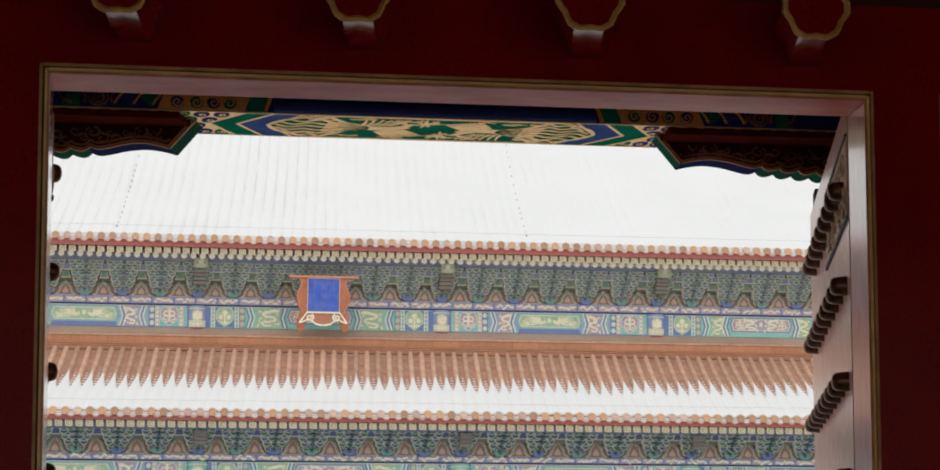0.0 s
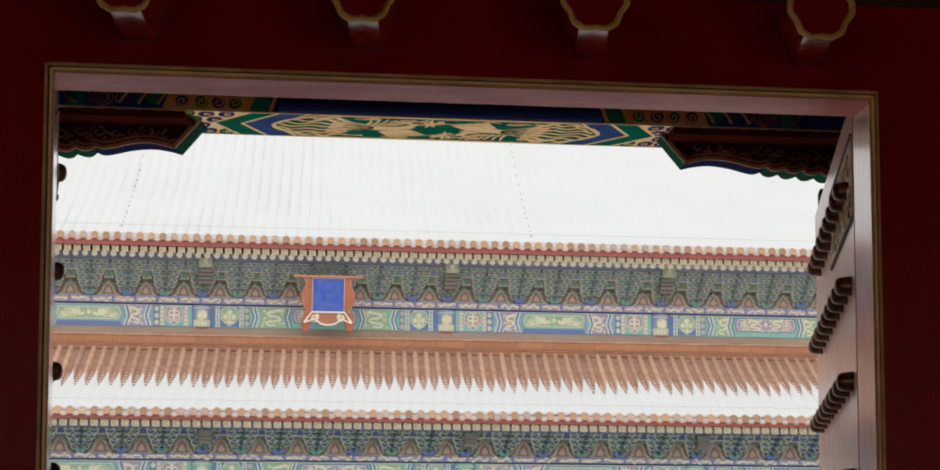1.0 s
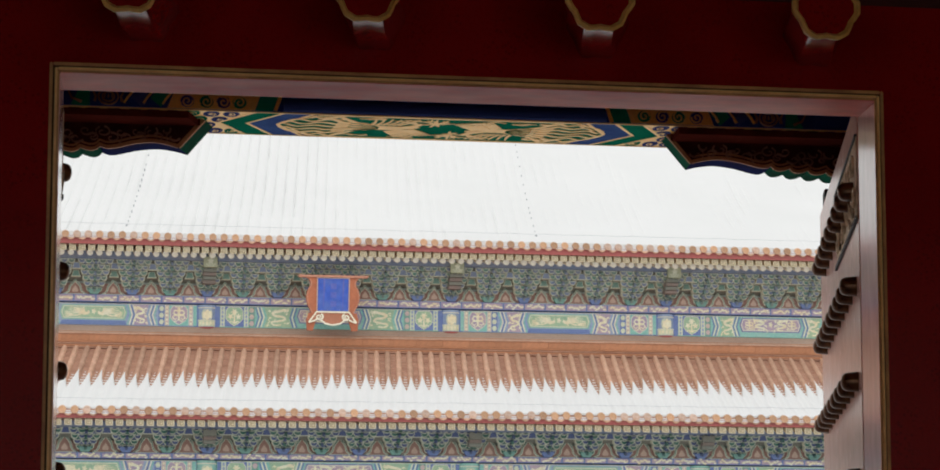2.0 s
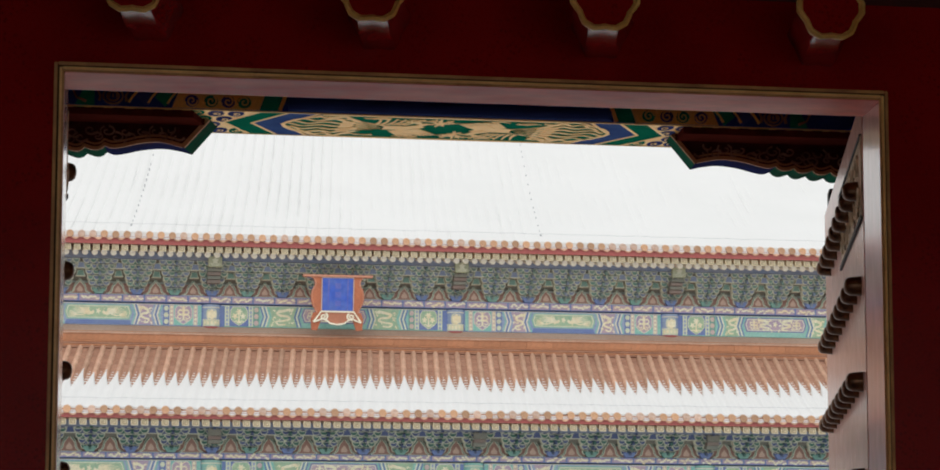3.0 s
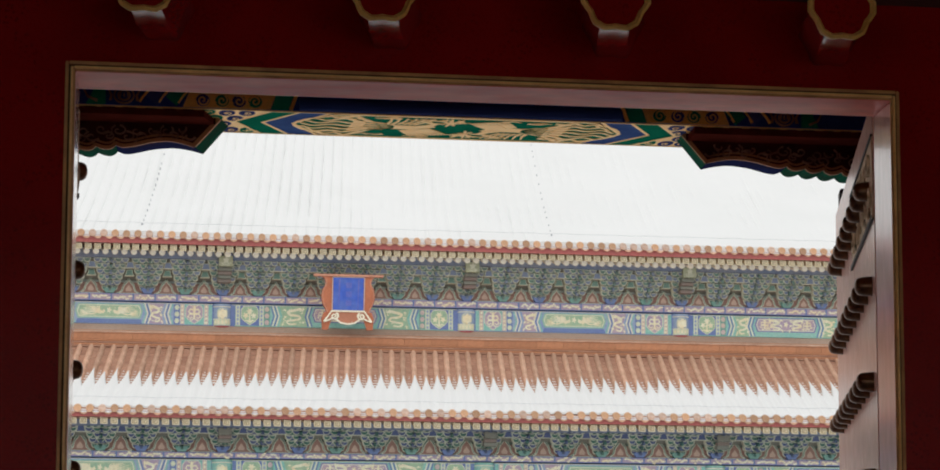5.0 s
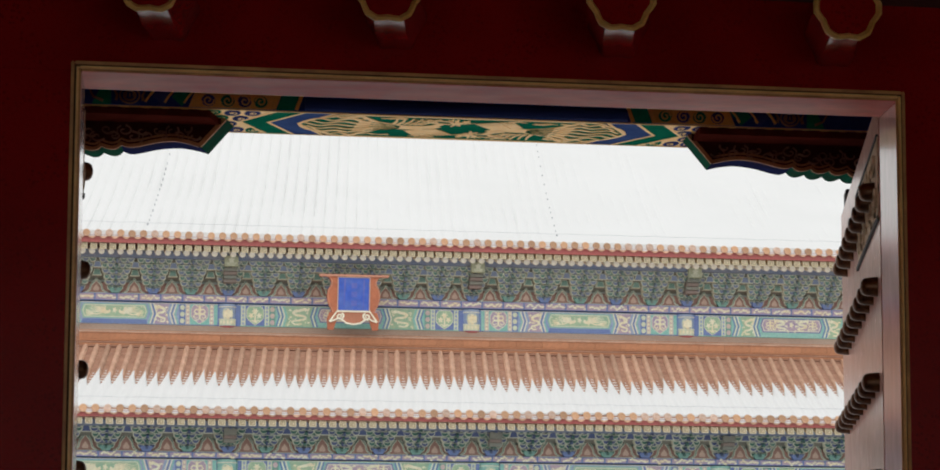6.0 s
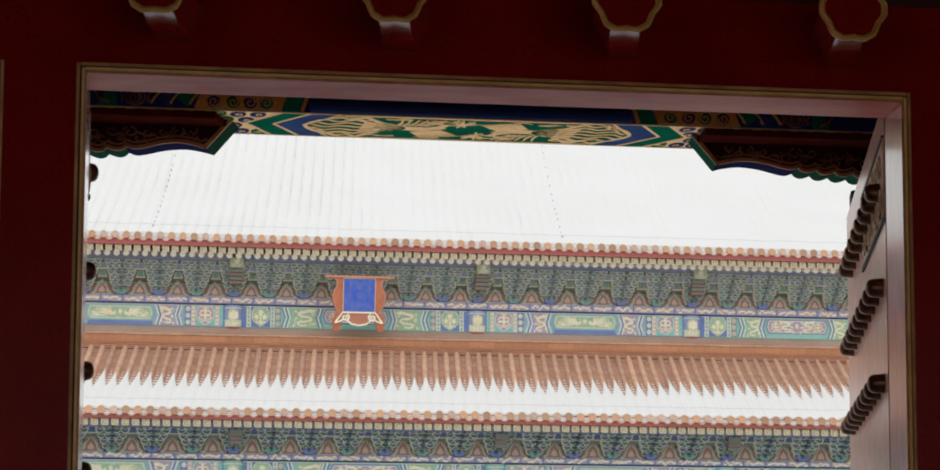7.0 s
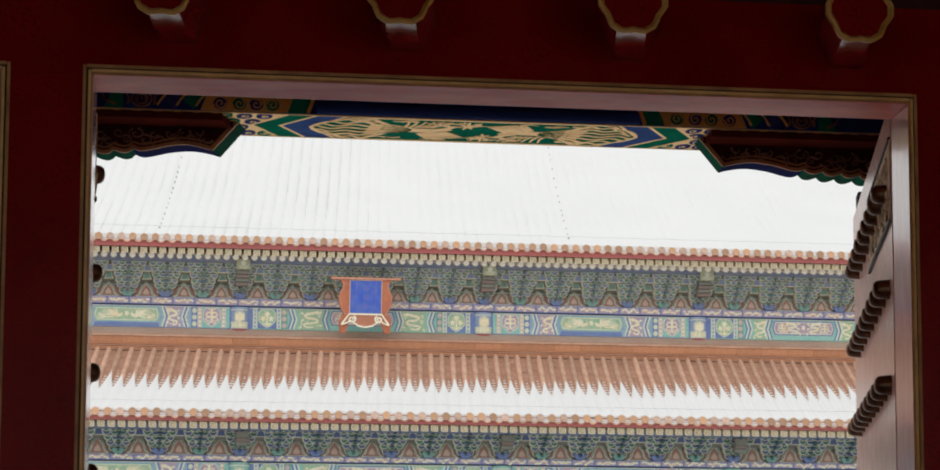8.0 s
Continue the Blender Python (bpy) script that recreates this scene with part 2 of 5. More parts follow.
def curve(pts, n):
    """A smooth line through pts, n steps to each span."""
    out = []
    for i in range(len(pts) - 1):
        p0, p1, p2, p3 = pts[max(i - 1, 0)], pts[i], pts[i + 1], pts[min(i + 2, len(pts) - 1)]
        for k in range(n):
            t = k / n
            out.append(tuple(0.5 * (2 * b + (c - a) * t + (2 * a - 5 * b + 4 * c - d) * t * t + (3 * b - a - 3 * c + d) * t ** 3) for a, b, c, d in zip(p0, p1, p2, p3)))
    return out + [pts[-1]]


def sweep(bm, prof, x0, x1):
    """A moulding with the profile (y, z), straight along x."""
    return prism(bm, prof, lambda u, v, h: (h, u, v), x0, x1)


# ---- the gate: wall with its opening ----
Y0, YB = 12.9, 13.3            # front and back of the gate wall
XL, XR, ZT = 0.303, 4.397, 4.222   # outer line of the gilded moulding
IL, IR, IT = 0.350, 4.360, 4.177   # clear opening at the front
BL, BR, BT = 0.378, 4.402, 4.172   # clear opening at the back

# camera hall
# paving lies out of view, its paleness set to throw light up the frame
floor = tagged(part("floor", boxed(-9, 13, -7, 13.6, -0.2, 0.0), STONE), "unseen stone paving, kept pale to bounce light", "floor", kind="structure")
# snow ground is out of view, whitened to light the beam from below
tagged(part("ground", boxed(-2000, 2000, 13.6, 3000, -0.35, -0.15), GROUND_SNOW), "unseen courtyard ground, snow kept white to bounce light", "ground", kind="structure")
tagged(part("ground_south", boxed(-2000, 2000, -2000, -7, -0.35, -0.15), GROUND_SNOW), "unseen forecourt ground, snow kept white to bounce light", "ground", kind="structure")
# unseen shell added to keep the hall dark; south band height shapes its light
tagged(part("ceiling", boxed(-9, 13, -7, 12.9, 7.2, 7.4), TIMBER), "unseen dark timber ceiling closing the gate hall", "ceiling", kind="structure")
tagged(part("wall_west", boxed(-9.4, -9, -7, 20, -0.2, 7.4), PLASTER), "unseen red plaster wall closing the hall", "wall", kind="structure")
tagged(part("wall_east", boxed(13, 13.4, -7, 20, -0.2, 7.4), PLASTER), "unseen red plaster wall closing the hall", "wall", kind="structure")
tagged(part("wall_south", boxed(-9, 13, -7.4, -7, 5.6, 7.4), PLASTER), "unseen red plaster band limiting light from the open front", "wall", kind="structure")


# gate wall: posts, lintel and boards
gate = thing("gate_frame", "dark red lacquered timber gate frame with gilded mouldings", "gate frame", kind="structure")


def post(x_out, xf, xb):
    bm = bmesh.new()
    prism(bm, [(x_out, Y0), (xf, Y0), (xb, YB), (x_out, YB)], lambda u, v, h: (u, v, h), 0.0, IT)
    return bm


part("post", post(-0.045, IL, BL), LACQUER, gate)
part("post", post(4.76, IR, BR), LACQUER, gate)
lb = bmesh.new()
prism(lb, [(Y0, IT + 0.001), (YB, BT + 0.001), (YB, 4.655), (Y0, 4.655)], lambda u, v, h: (h, u, v), -9, 13)
part("lintel", lb, LACQUER, gate)
# thin sheets added to carry that painted daylight on lintel and posts
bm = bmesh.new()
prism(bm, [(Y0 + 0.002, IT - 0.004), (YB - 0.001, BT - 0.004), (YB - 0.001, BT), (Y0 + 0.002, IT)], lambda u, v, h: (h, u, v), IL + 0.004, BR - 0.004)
part("lintel_lining", bm, DAYLIT_SOFFIT, gate, "red lintel underside, paled for light off the snow")
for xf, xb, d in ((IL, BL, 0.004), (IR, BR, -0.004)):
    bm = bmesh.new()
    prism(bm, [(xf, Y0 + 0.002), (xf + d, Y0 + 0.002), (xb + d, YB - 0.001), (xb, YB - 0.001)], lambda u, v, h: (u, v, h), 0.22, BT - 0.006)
    part("post_lining", bm, DAYLIT_SIDE, gate, "polished red post side, paled for daylight on it")
# dark TIMBER here stands in for the shade above the lintel
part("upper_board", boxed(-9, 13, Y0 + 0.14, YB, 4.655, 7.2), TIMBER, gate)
part("side_board", boxed(-0.85, -0.045, Y0 + 0.12, YB, 0.0, IT), LACQUER, gate, "recessed dark red side panel")
part("side_board", boxed(4.76, 5.56, Y0 + 0.12, YB, 0.0, IT), LACQUER, gate, "recessed dark red side panel")
part("outer_post", boxed(-9, -0.85, Y0, YB, 0.0, IT), LACQUER, gate)
part("outer_post", boxed(5.56, 13, Y0, YB, 0.0, IT), LACQUER, gate)


def moulding(name, x0, x1, zt, sides):
    """Gilded moulding of two beads and a groove round an opening."""
    for k, (o, w, pr) in enumerate(((0.0, 0.015, 0.014), (0.015, 0.010, 0.004), (0.025, 0.012, 0.026), (0.037, 0.010, 0.010))):
        bm = bmesh.new()
        a0, a1, t = x0 + o, x1 - o, zt - o
        if "l" in sides:
            box(bm, a0, a0 + w, Y0 - pr, Y0 - 0.001, 0.0, t)
        if "r" in sides:
            box(bm, a1 - w, a1, Y0 - pr, Y0 - 0.001, 0.0, t)
        box(bm, a0 + (w if "l" in sides else 0), a1 - (w if "r" in sides else 0), Y0 - pr, Y0 - 0.001, t - w, t)
        bmesh.ops.bevel(bm, geom=[e for e in bm.edges], offset=(0.005, 0.001, 0.005, 0.003)[k], segments=2, affect="EDGES")
        part(name, bm, (DULL_GILT, GROOVE, GILT, DULL_GILT)[k], gate, ("dull gold outer bead", "dark brown groove", "gilded bead", "dull gold inner fillet")[k])


moulding("moulding", XL, XR, ZT, "lr")
moulding("side_moulding", -0.90, -0.035, ZT, "lr")
moulding("side_moulding", 4.74, 5.60, ZT, "lr")


# hexagonal door pegs with gilded lobed rims
def door_peg(x, zc):
    peg = thing("door_peg", "red lacquered hexagonal door peg with lobed gilded rim", "door peg", "pegs on the lintel")
    side, yf = 0.1752, 12.265
    rim, inner = [], []
    for k in range(6):
        a0, a1 = math.radians(60 * k), math.radians(60 * k + 60)
        p, q = (math.cos(a0) * side, math.sin(a0) * side), (math.cos(a1) * side, math.sin(a1) * side)
        for j in range(6):
            f = j / 6
            u, v = p[0] + (q[0] - p[0]) * f, p[1] + (q[1] - p[1]) * f
            s = 1 - 0.03 * math.sin(math.pi * f) + 0.035 * math.sin(2 * math.pi * f) ** 2 - (0.07 if j == 0 else 0)
            rim.append((u * s, v * s))
            inner.append((u * s * 0.83, v * s * 0.83))
    bm = bmesh.new()
    n = len(rim)
    # lobed facets that narrow towards the rim, with a rounded arris between them
    hexa = []
    for k in range(6):
        a = math.radians(60 * k)
        for d in (-0.16, 0.0, 0.16):
            r = side * (0.985 if d == 0.0 else 0.93)
            hexa.append((math.cos(a + d) * r, math.sin(a + d) * r))
        hexa.append((math.cos(a + math.pi / 6) * side * 0.83, math.sin(a + math.pi / 6) * side * 0.83))
    rings = [[bm.verts.new((x + u * (0.55 + 0.33 * k) + dx, y, zc + v * k)) for u, v in hexa]
             for k, dx, y in ((1.00, 0.125, Y0 - 0.001), (0.98, 0.110, Y0 - 0.12), (0.95, 0.060, yf + 0.34), (0.80, 0.020, yf + 0.12), (0.72, 0.0, yf + 0.02))]
    for a, b in zip(rings, rings[1:]):
        for i in range(len(hexa)):
            bm.faces.new((a[i], a[(i + 1) % len(hexa)], b[(i + 1) % len(hexa)], b[i]))
    part("body", bm, PEG, peg, smooth=True)
    # end face takes the darker LACQUER, so its shade comes from the colour
    bm = bmesh.new()
    prism(bm, [(u * 0.968, v * 0.968) for u, v in rim], lambda u, v, h: (x + u, h, zc + v), yf - 0.002, yf + 0.03)
    part("end_face", bm, LACQUER, peg, "dark red end face")
    bm = bmesh.new()
    o = [[bm.verts.new((x + u * s, y, zc + v * s)) for u, v in rim] for s, y in ((1.0, yf + 0.02), (1.02, yf - 0.012), (0.93, yf - 0.024), (0.84, yf - 0.004))]
    for a, b in zip(o, o[1:]):
        for i in range(n):
            bm.faces.new((a[i], a[(i + 1) % n], b[(i + 1) % n], b[i]))
    part("rim", bm, GILT, peg, "tarnished gold lobed rim", smooth=True)
    return peg


for x in (0.640, 1.748, 2.860, 3.972):
    door_peg(x * 12.265 / 12.46, 4.489)


# door leaves standing open behind the wall
def nail_mesh():
    bm = bmesh.new()
    prof = ((0.053, 0.0), (0.052, 0.012), (0.050, 0.030), (0.048, 0.054), (0.044, 0.071), (0.032, 0.084), (0.014, 0.090))
    lathe(bm, prof, 16, lambda u, v, h: (u, -h, v))
    return finish("door_nail", bm, BRONZE, True)


NAIL = nail_mesh()


def door_leaf(hx, hy, angle, side, first):
    """A leaf from its hinge along its length; side -1 shows its nails to the west, 1 to the east."""
    leaf = thing("door_leaf", "open red lacquered gate leaf studded with dark bronze nails", "door", "gate leaves")
    leaf.matrix_world = pose(hx, hy, 0, 0, 0, 90 - angle)
    # local x runs along the leaf, local y to its west
    s = -side
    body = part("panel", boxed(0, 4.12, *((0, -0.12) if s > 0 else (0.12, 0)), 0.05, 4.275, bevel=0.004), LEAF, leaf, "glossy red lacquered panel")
    for r in range(8):
        for k in range(9):
            n = piece("door_nail", NAIL, body, (first + 0.392 * k, 0.0, 3.835 - 0.497 * r))
            if s > 0:
                n.rotation_euler = (0, 0, math.pi)
    # brass corner plate with iron edges
    bm = bmesh.new()
    f = lambda u, v, h: (u, h * s, v)
    prism(bm, [(0.02, 3.66), (1.95, 3.66), (2.1, 3.80), (2.1, 4.0), (1.95, 4.08), (0.02, 4.08)], f, 0.0, 0.006)
    pl = part("corner_plate", bm, PLATE, leaf, "worn embossed brass corner plate")
    bm = bmesh.new()
    for v in (3.66, 4.08):
        ribbon(bm, [(0.02, v), (2.1, v)], 0.022, 0.022, f, 0.010)
    part("plate_edge", bm, IRON, pl, "black iron edging")
    # embossed scrolls on the plate
    bm = bmesh.new()
    rg = random.Random(int(hx * 10))
    for k in range(16):
        u, v = 0.14 + 0.118 * k, 3.87 + (0.10 if k % 2 else -0.10) + rg.uniform(-0.03, 0.03)
        ribbon(bm, spiral(u, v, rg.uniform(0.07, 0.10), 1.3, rg.uniform(0, 6), 1.3, 0.9, 14), 0.03, 0.012, f, 0.016, 0.004)
    tagged(part("plate_scroll", bm, PLATE, pl, "embossed scrolls"), kind="stuff")
    bm = boxed(3.52, 3.76, *((-0.118, -0.002) if s > 0 else (0.002, 0.118)), 4.276, 4.360, bevel=0.006)
    part("top_clasp", bm, IRON, leaf, "small black iron clasp")
    return leaf


door_leaf(4.409, 13.35, 14.76, -1, 0.30)
door_leaf(0.383, 13.38, -4.6, 1, 0.37)
tagged(part("threshold", boxed(IL, IR, Y0, YB, 0.0, 0.22, bevel=0.02), LACQUER), "worn red timber threshold", "threshold", kind="structure")


# ---- porch beyond the gate: columns, painted beam, brackets, eave ----
CX0 = 2.92                       # middle of the bay
BZ, BY0, BY1 = 4.79, 17.0, 17.83   # underside and faces of the beam


def column(x, y, r, h, material, label, group):
    col = thing("column", label, "column", group)
    bm = bmesh.new()
    lathe(bm, ((r * 1.02, 0.0), (r * 1.01, h * 0.4), (r * 0.95, h)), 28, lambda u, v, q: (x + u, y + v, q))
    part("shaft", bm, material, col, smooth=True)
    bm = bmesh.new()
    lathe(bm, ((r * 1.5, -0.16), (r * 1.5, -0.02), (r * 1.25, 0.1)), 28, lambda u, v, q: (x + u, y + v, q))
    part("base", bm, STONE, col, "round grey stone base")
    return col


for x in (CX0 - 3.25, CX0 + 3.25):
    column(x, 17.42, 0.34, 5.7, LACQUER, "red lacquered timber porch column on stone base", "porch columns")

beam = thing("painted_beam", "painted porch beam with gold phoenixes on green", "beam")
part("timber", boxed(CX0 - 3.0, CX0 + 3.0, BY0, BY1, BZ, 5.75, bevel=0.003), BLUE, beam, "deep blue painted timber")
under = lambda u, v, h: (CX0 + 0.02 + u, (BY0 + BY1) / 2 + v, BZ - 0.4 * h)
face = lambda u, v, h: (CX0 - 0.03 + u, BY0 - h, BZ + v)
HW = (BY1 - BY0) / 2


def mirrored(pts, s):
    return [(u * s, v) for u, v in pts]


def lens_panel(half, hw):
    """Outline of a long panel with round lobed ends."""
    right = [(half - 0.30, -hw), (half - 0.22, -hw * 0.93), (half - 0.17, -hw * 0.74), (half - 0.13, -hw * 0.66), (half - 0.07, -hw * 0.50),
             (half - 0.02, -hw * 0.24), (half, 0.0), (half - 0.02, hw * 0.24), (half - 0.07, hw * 0.50), (half - 0.13, hw * 0.66), (half - 0.17, hw * 0.74), (half - 0.22, hw * 0.93), (half - 0.30, hw)]
    return right + [(-u, v) for u, v in reversed(right)]


# rounded lower arris of the beam, catching light from the snow
bm = bmesh.new()
sweep(bm, curve([(BY0 + 0.001, BZ + 0.085), (BY0 - 0.012, BZ + 0.068), (BY0 - 0.018, BZ + 0.04), (BY0 - 0.011, BZ + 0.012), (BY0 + 0.001, BZ + 0.002)], 4), CX0 - 1.06, CX0 + 1.02)
part("arris", bm, ARRIS, beam, "rounded blue lower edge", smooth=True)

# underside: green panel, its gold line, chevrons, swirls
bm = bmesh.new()
prism(bm, lens_panel(1.07, HW * 0.89), under, 0.004, 0.010)
part("panel_ground", bm, GREEN, beam, "green panel ground")
bm = bmesh.new()
loop_line(bm, lens_panel(1.07, HW * 0.89), 0.024, under, 0.015, 0.004)
for v in (-HW + 0.02, HW - 0.02):
    ribbon(bm, [(-2.9, v), (2.9, v)], 0.012, 0.012, under, 0.015)
part("gold_border", bm, GOLD, beam, "raised gold border")

blue_u, green_u, gold_u = bmesh.new(), bmesh.new(), bmesh.new()
for s in (-1, 1):
    for (bmx, a, b) in ((blue_u, 1.09, 1.26), (green_u, 1.28, 1.44)):
        for sg in (-1, 1):
            q = [(a, 0.0), (b, 0.0), (b - 0.20, sg * HW * 0.93), (a - 0.20, sg * HW * 0.93)]
            prism(bmx, mirrored(q, s), under, 0.004, 0.009)
    for a in (1.075, 1.27, 1.452):
        ribbon(gold_u, mirrored([(a - 0.20, -HW * 0.95), (a, 0.0), (a - 0.20, HW * 0.95)], s), 0.022, 0.022, under, 0.013)
part("blue_chevron", blue_u, CLEAR_BLUE, beam, "blue chevron band")
part("green_chevron", green_u, GREEN, beam, "green chevron band")
part("gold_chevron", gold_u, GOLD, beam, "raised gold chevron lines")
bm = bmesh.new()
for s in (-1, 1):
    prism(bm, mirrored([(1.45, 0), (1.19, HW * 0.93), (2.85, HW * 0.93), (2.85, -HW * 0.93), (1.19, -HW * 0.93)], s), under, 0.003, 0.007)
part("swirl_ground", bm, GOLD, beam, "gold ground")
rng = random.Random(4)
bb, gb, gl = bmesh.new(), bmesh.new(), bmesh.new()
for s in (-1, 1):
    for i in range(14):
        for j in range(4):
            u = 1.27 + (0.062 if j % 2 else 0.0) + 0.124 * i + rng.uniform(-0.008, 0.008)
            v = (j - 1.5) * HW * 0.47 + rng.uniform(-0.01, 0.01)
            if u < 1.505 - 0.26 * abs(v) / HW:
                continue
            prism(bb if (i + j) % 3 else gb, mirrored(oval(u, v, 0.052, 0.096), s), under, 0.008, 0.012)
            ribbon(gl, mirrored(spiral(u, v, 0.030, 1.1, i, 1, 1.6), s), 0.006, 0.009, under, 0.017, 0.010)
            prism(gl, mirrored(oval(u + 0.004, v, 0.010, 0.022, 8), s), under, 0.012, 0.016)
part("blue_swirl", bb, SWIRL_BLUE, beam, "blue swirls")
part("green_swirl", gb, GREEN, beam, "green swirls")
part("gold_swirl", gl, GOLD, beam, "gold spirals")


def phoenix(bm, s, flip):
    """A gold bird in flight: full body, one wing fanned to the middle, a long waving tail."""
    H = HW * 0.80
    f = lambda pts: [(u * s, v * flip) for u, v in pts]
    rg = random.Random(31 + s)
    prism(bm, f([(0.71, -0.17), (0.70, 0.15), (0.60, 0.18), (0.50, 0.12), (0.40, 0.06), (0.30, 0.06), (0.20, 0.09), (0.15, 0.04), (0.20, -0.03), (0.30, -0.08), (0.42, -0.07), (0.52, -0.12), (0.60, -0.20)]), under, 0.009, 0.015)
    ribbon(bm, f([(0.27, 0.02), (0.20, 0.09), (0.16, 0.17), (0.11, 0.16)]), 0.08, 0.025, under, 0.018, 0.009)
    for k in range(3):
        ribbon(bm, f([(0.19, 0.16), (0.21 + 0.03 * k, 0.22), (0.26 + 0.05 * k, 0.27)]), 0.024, 0.008, under, 0.018, 0.009)
    for k in range(11):
        a = k / 10
        ribbon(bm, f([(0.20 + 0.16 * a, -0.02 - 0.08 * a), (0.13 + 0.19 * a, -H * (0.30 + 0.30 * a)), (0.045 + 0.215 * a, -H * (0.66 + 0.32 * a))]), 0.030, 0.012, under, 0.018, 0.009)
    for k in range(6):
        ribbon(bm, f([(0.30 + 0.035 * k, 0.10), (0.24 + 0.045 * k, 0.20), (0.20 + 0.055 * k, H * 0.95)]), 0.026, 0.010, under, 0.018, 0.009)
    for k in range(7):
        a = (k - 3) / 3
        pts = []
        for i in range(19):
            q = i / 18
            u = 0.58 + (0.46 - 0.15 * a * a) * q
            v = a * (0.12 + (H * 0.97 - 0.12) * min(1.0, q * 2.6) ** 0.8) * (1 - 0.42 * max(0.0, q - 0.45)) + 0.045 * math.sin(q * 13 + 0.35 * k) * q
            pts.append((u, max(-H, min(H, v))))
        ribbon(bm, f(pts), 0.044, 0.022, under, 0.018, 0.009)
    for k in range(16):
        u, v = rg.uniform(0.10, 0.76), rg.choice((-1, 1)) * H * rg.uniform(0.72, 0.95)
        ribbon(bm, f([(u, v), (u + 0.05, v + rg.uniform(-0.04, 0.04)), (u + 0.11, v)]), 0.035, 0.01, under, 0.018, 0.009)


bm = bmesh.new()
phoenix(bm, -1, -1)
phoenix(bm, 1, 1)
for s, flip in ((-1, -1), (1, 1)):
    for u, v, q in ((0.075, 0.17, 0.050), (0.02, 0.24, 0.034), (0.12, 0.27, 0.030)):
        prism(bm, petals(u * s, v * flip, q, q * 2.2, 5, 0.34, u * 9), under, 0.009, 0.014)
    for k in range(4):
        a = 0.3 + 0.7 * k
        ribbon(bm, [(0.07 * s, 0.17 * flip), ((0.07 - 0.12 * math.cos(a)) * s, (0.17 + 0.17 * math.sin(a)) * flip)], 0.030, 0.010, under, 0.016, 0.009)
part("gold_phoenix", bm, GOLD, beam, "two gold phoenixes among flowers")
bm = bmesh.new()
for s, flip in ((-1, -1), (1, 1)):
    for k in range(5):
        a = (k - 2) / 2
        pts = [((0.62 - 0.20 * q / 8) * s, (a * 0.15 * (1 - 0.75 * q / 8) + 0.012 * math.sin(q * 1.7 + k)) * flip) for q in range(9)]
        ribbon(bm, pts, 0.010, 0.005, under, 0.021, 0.012)
part("feather_line", bm, GREEN, beam, "green feather lines on the gold birds")

# front face: chevrons and swirls in the shade
fb, fg, fl, fo, fd = bmesh.new(), bmesh.new(), bmesh.new(), bmesh.new(), bmesh.new()
for s in (-1, 1):
    prism(fg, mirrored([(1.10, 0.0), (1.21, 0.0), (1.03, 0.5), (0.92, 0.5)], s), face, 0.003, 0.008)
    for a in (1.085, 1.225):
        ribbon(fl, mirrored([(a, 0.0), (a - 0.18, 0.5)], s), 0.022, 0.022, face, 0.012)
    prism(fo, mirrored([(1.23, 0.0), (1.76, 0.0), (1.56, 0.5), (1.05, 0.5)], s), face, 0.002, 0.005)
    for i in range(6):
        for j in range(4):
            u, v = 1.30 + 0.112 * i + (0.056 if j % 2 else 0) - 0.36 * 0.085 * j + rng.uniform(-0.012, 0.012), 0.046 + 0.085 * j
            if u > 1.72 - 0.4 * v:
                continue
            prism(fb if (i + j) % 2 else fg, mirrored(oval(u, v, 0.044, 0.038), s), face, 0.006, 0.010)
            ribbon(fl, mirrored(spiral(u, v, 0.036, 1.3, i + j), s), 0.010, 0.007, face, 0.015)
            ribbon(fl, mirrored([(u + 0.04, v - 0.02), (u + 0.062, v + 0.015), (u + 0.052, v + 0.045)], s), 0.016, 0.006, face, 0.014)
    for k in range(2):
        q = 1.79 + 0.12 * k
        ribbon(fb if k else fg, mirrored([(q + 0.045, 0.03), (q + 0.02, 0.06), (q - 0.05, 0.14), (q - 0.14, 0.26), (q - 0.24, 0.45)], s), 0.085, 0.085, face, 0.012)
    for a in (1.775, 1.895, 2.015):
        ribbon(fl, mirrored([(a + 0.015, 0.02), (a - 0.01, 0.06), (a - 0.08, 0.14), (a - 0.17, 0.26), (a - 0.27, 0.45)], s), 0.012, 0.012, face, 0.017)
    for r in (0.056, 0.034):
        loop_line(fd, mirrored(oval(2.126, 0.060, r * 1.1, r * 0.9, 16), s), 0.009, face, 0.015)
    for k in range(3):
        ribbon(fd, mirrored([(2.10 + 0.026 * k, 0.05), (2.105 + 0.02 * k, 0.075)], s), 0.010, 0.006, face, 0.016)
    for k in (-1, 1):
        ribbon(fd, mirrored([(2.126 + 0.085 * k, 0.025), (2.126 + 0.078 * k, 0.06), (2.126 + 0.10 * k, 0.10)], s), 0.018, 0.008, face, 0.015)
    ribbon(fd, mirrored([(2.29, 0.02), (2.35, 0.045), (2.38, 0.10)], s), 0.018, 0.006, face, 0.015)
    prism(fg, mirrored([(2.24, 0.0), (2.36, 0.0), (2.28, 0.16), (2.24, 0.12)], s), face, 0.003, 0.008)
part("face_ground", fo, GOLD, beam, "gold ground of the scrolls")
part("face_blue", fb, SWIRL_BLUE, beam)
part("face_green", fg, GREEN, beam)
part("face_gold", fl, GOLD, beam, "gold scrolls in shade")
part("face_medallion", fd, SHADE_TAN, beam, "dull reddish medallions")


FILLET = mat("brown_red_board", (0.11, 0.020, 0.014), (0.07, 0.014, 0.010), 0.9, scale=4, spec=0.0)


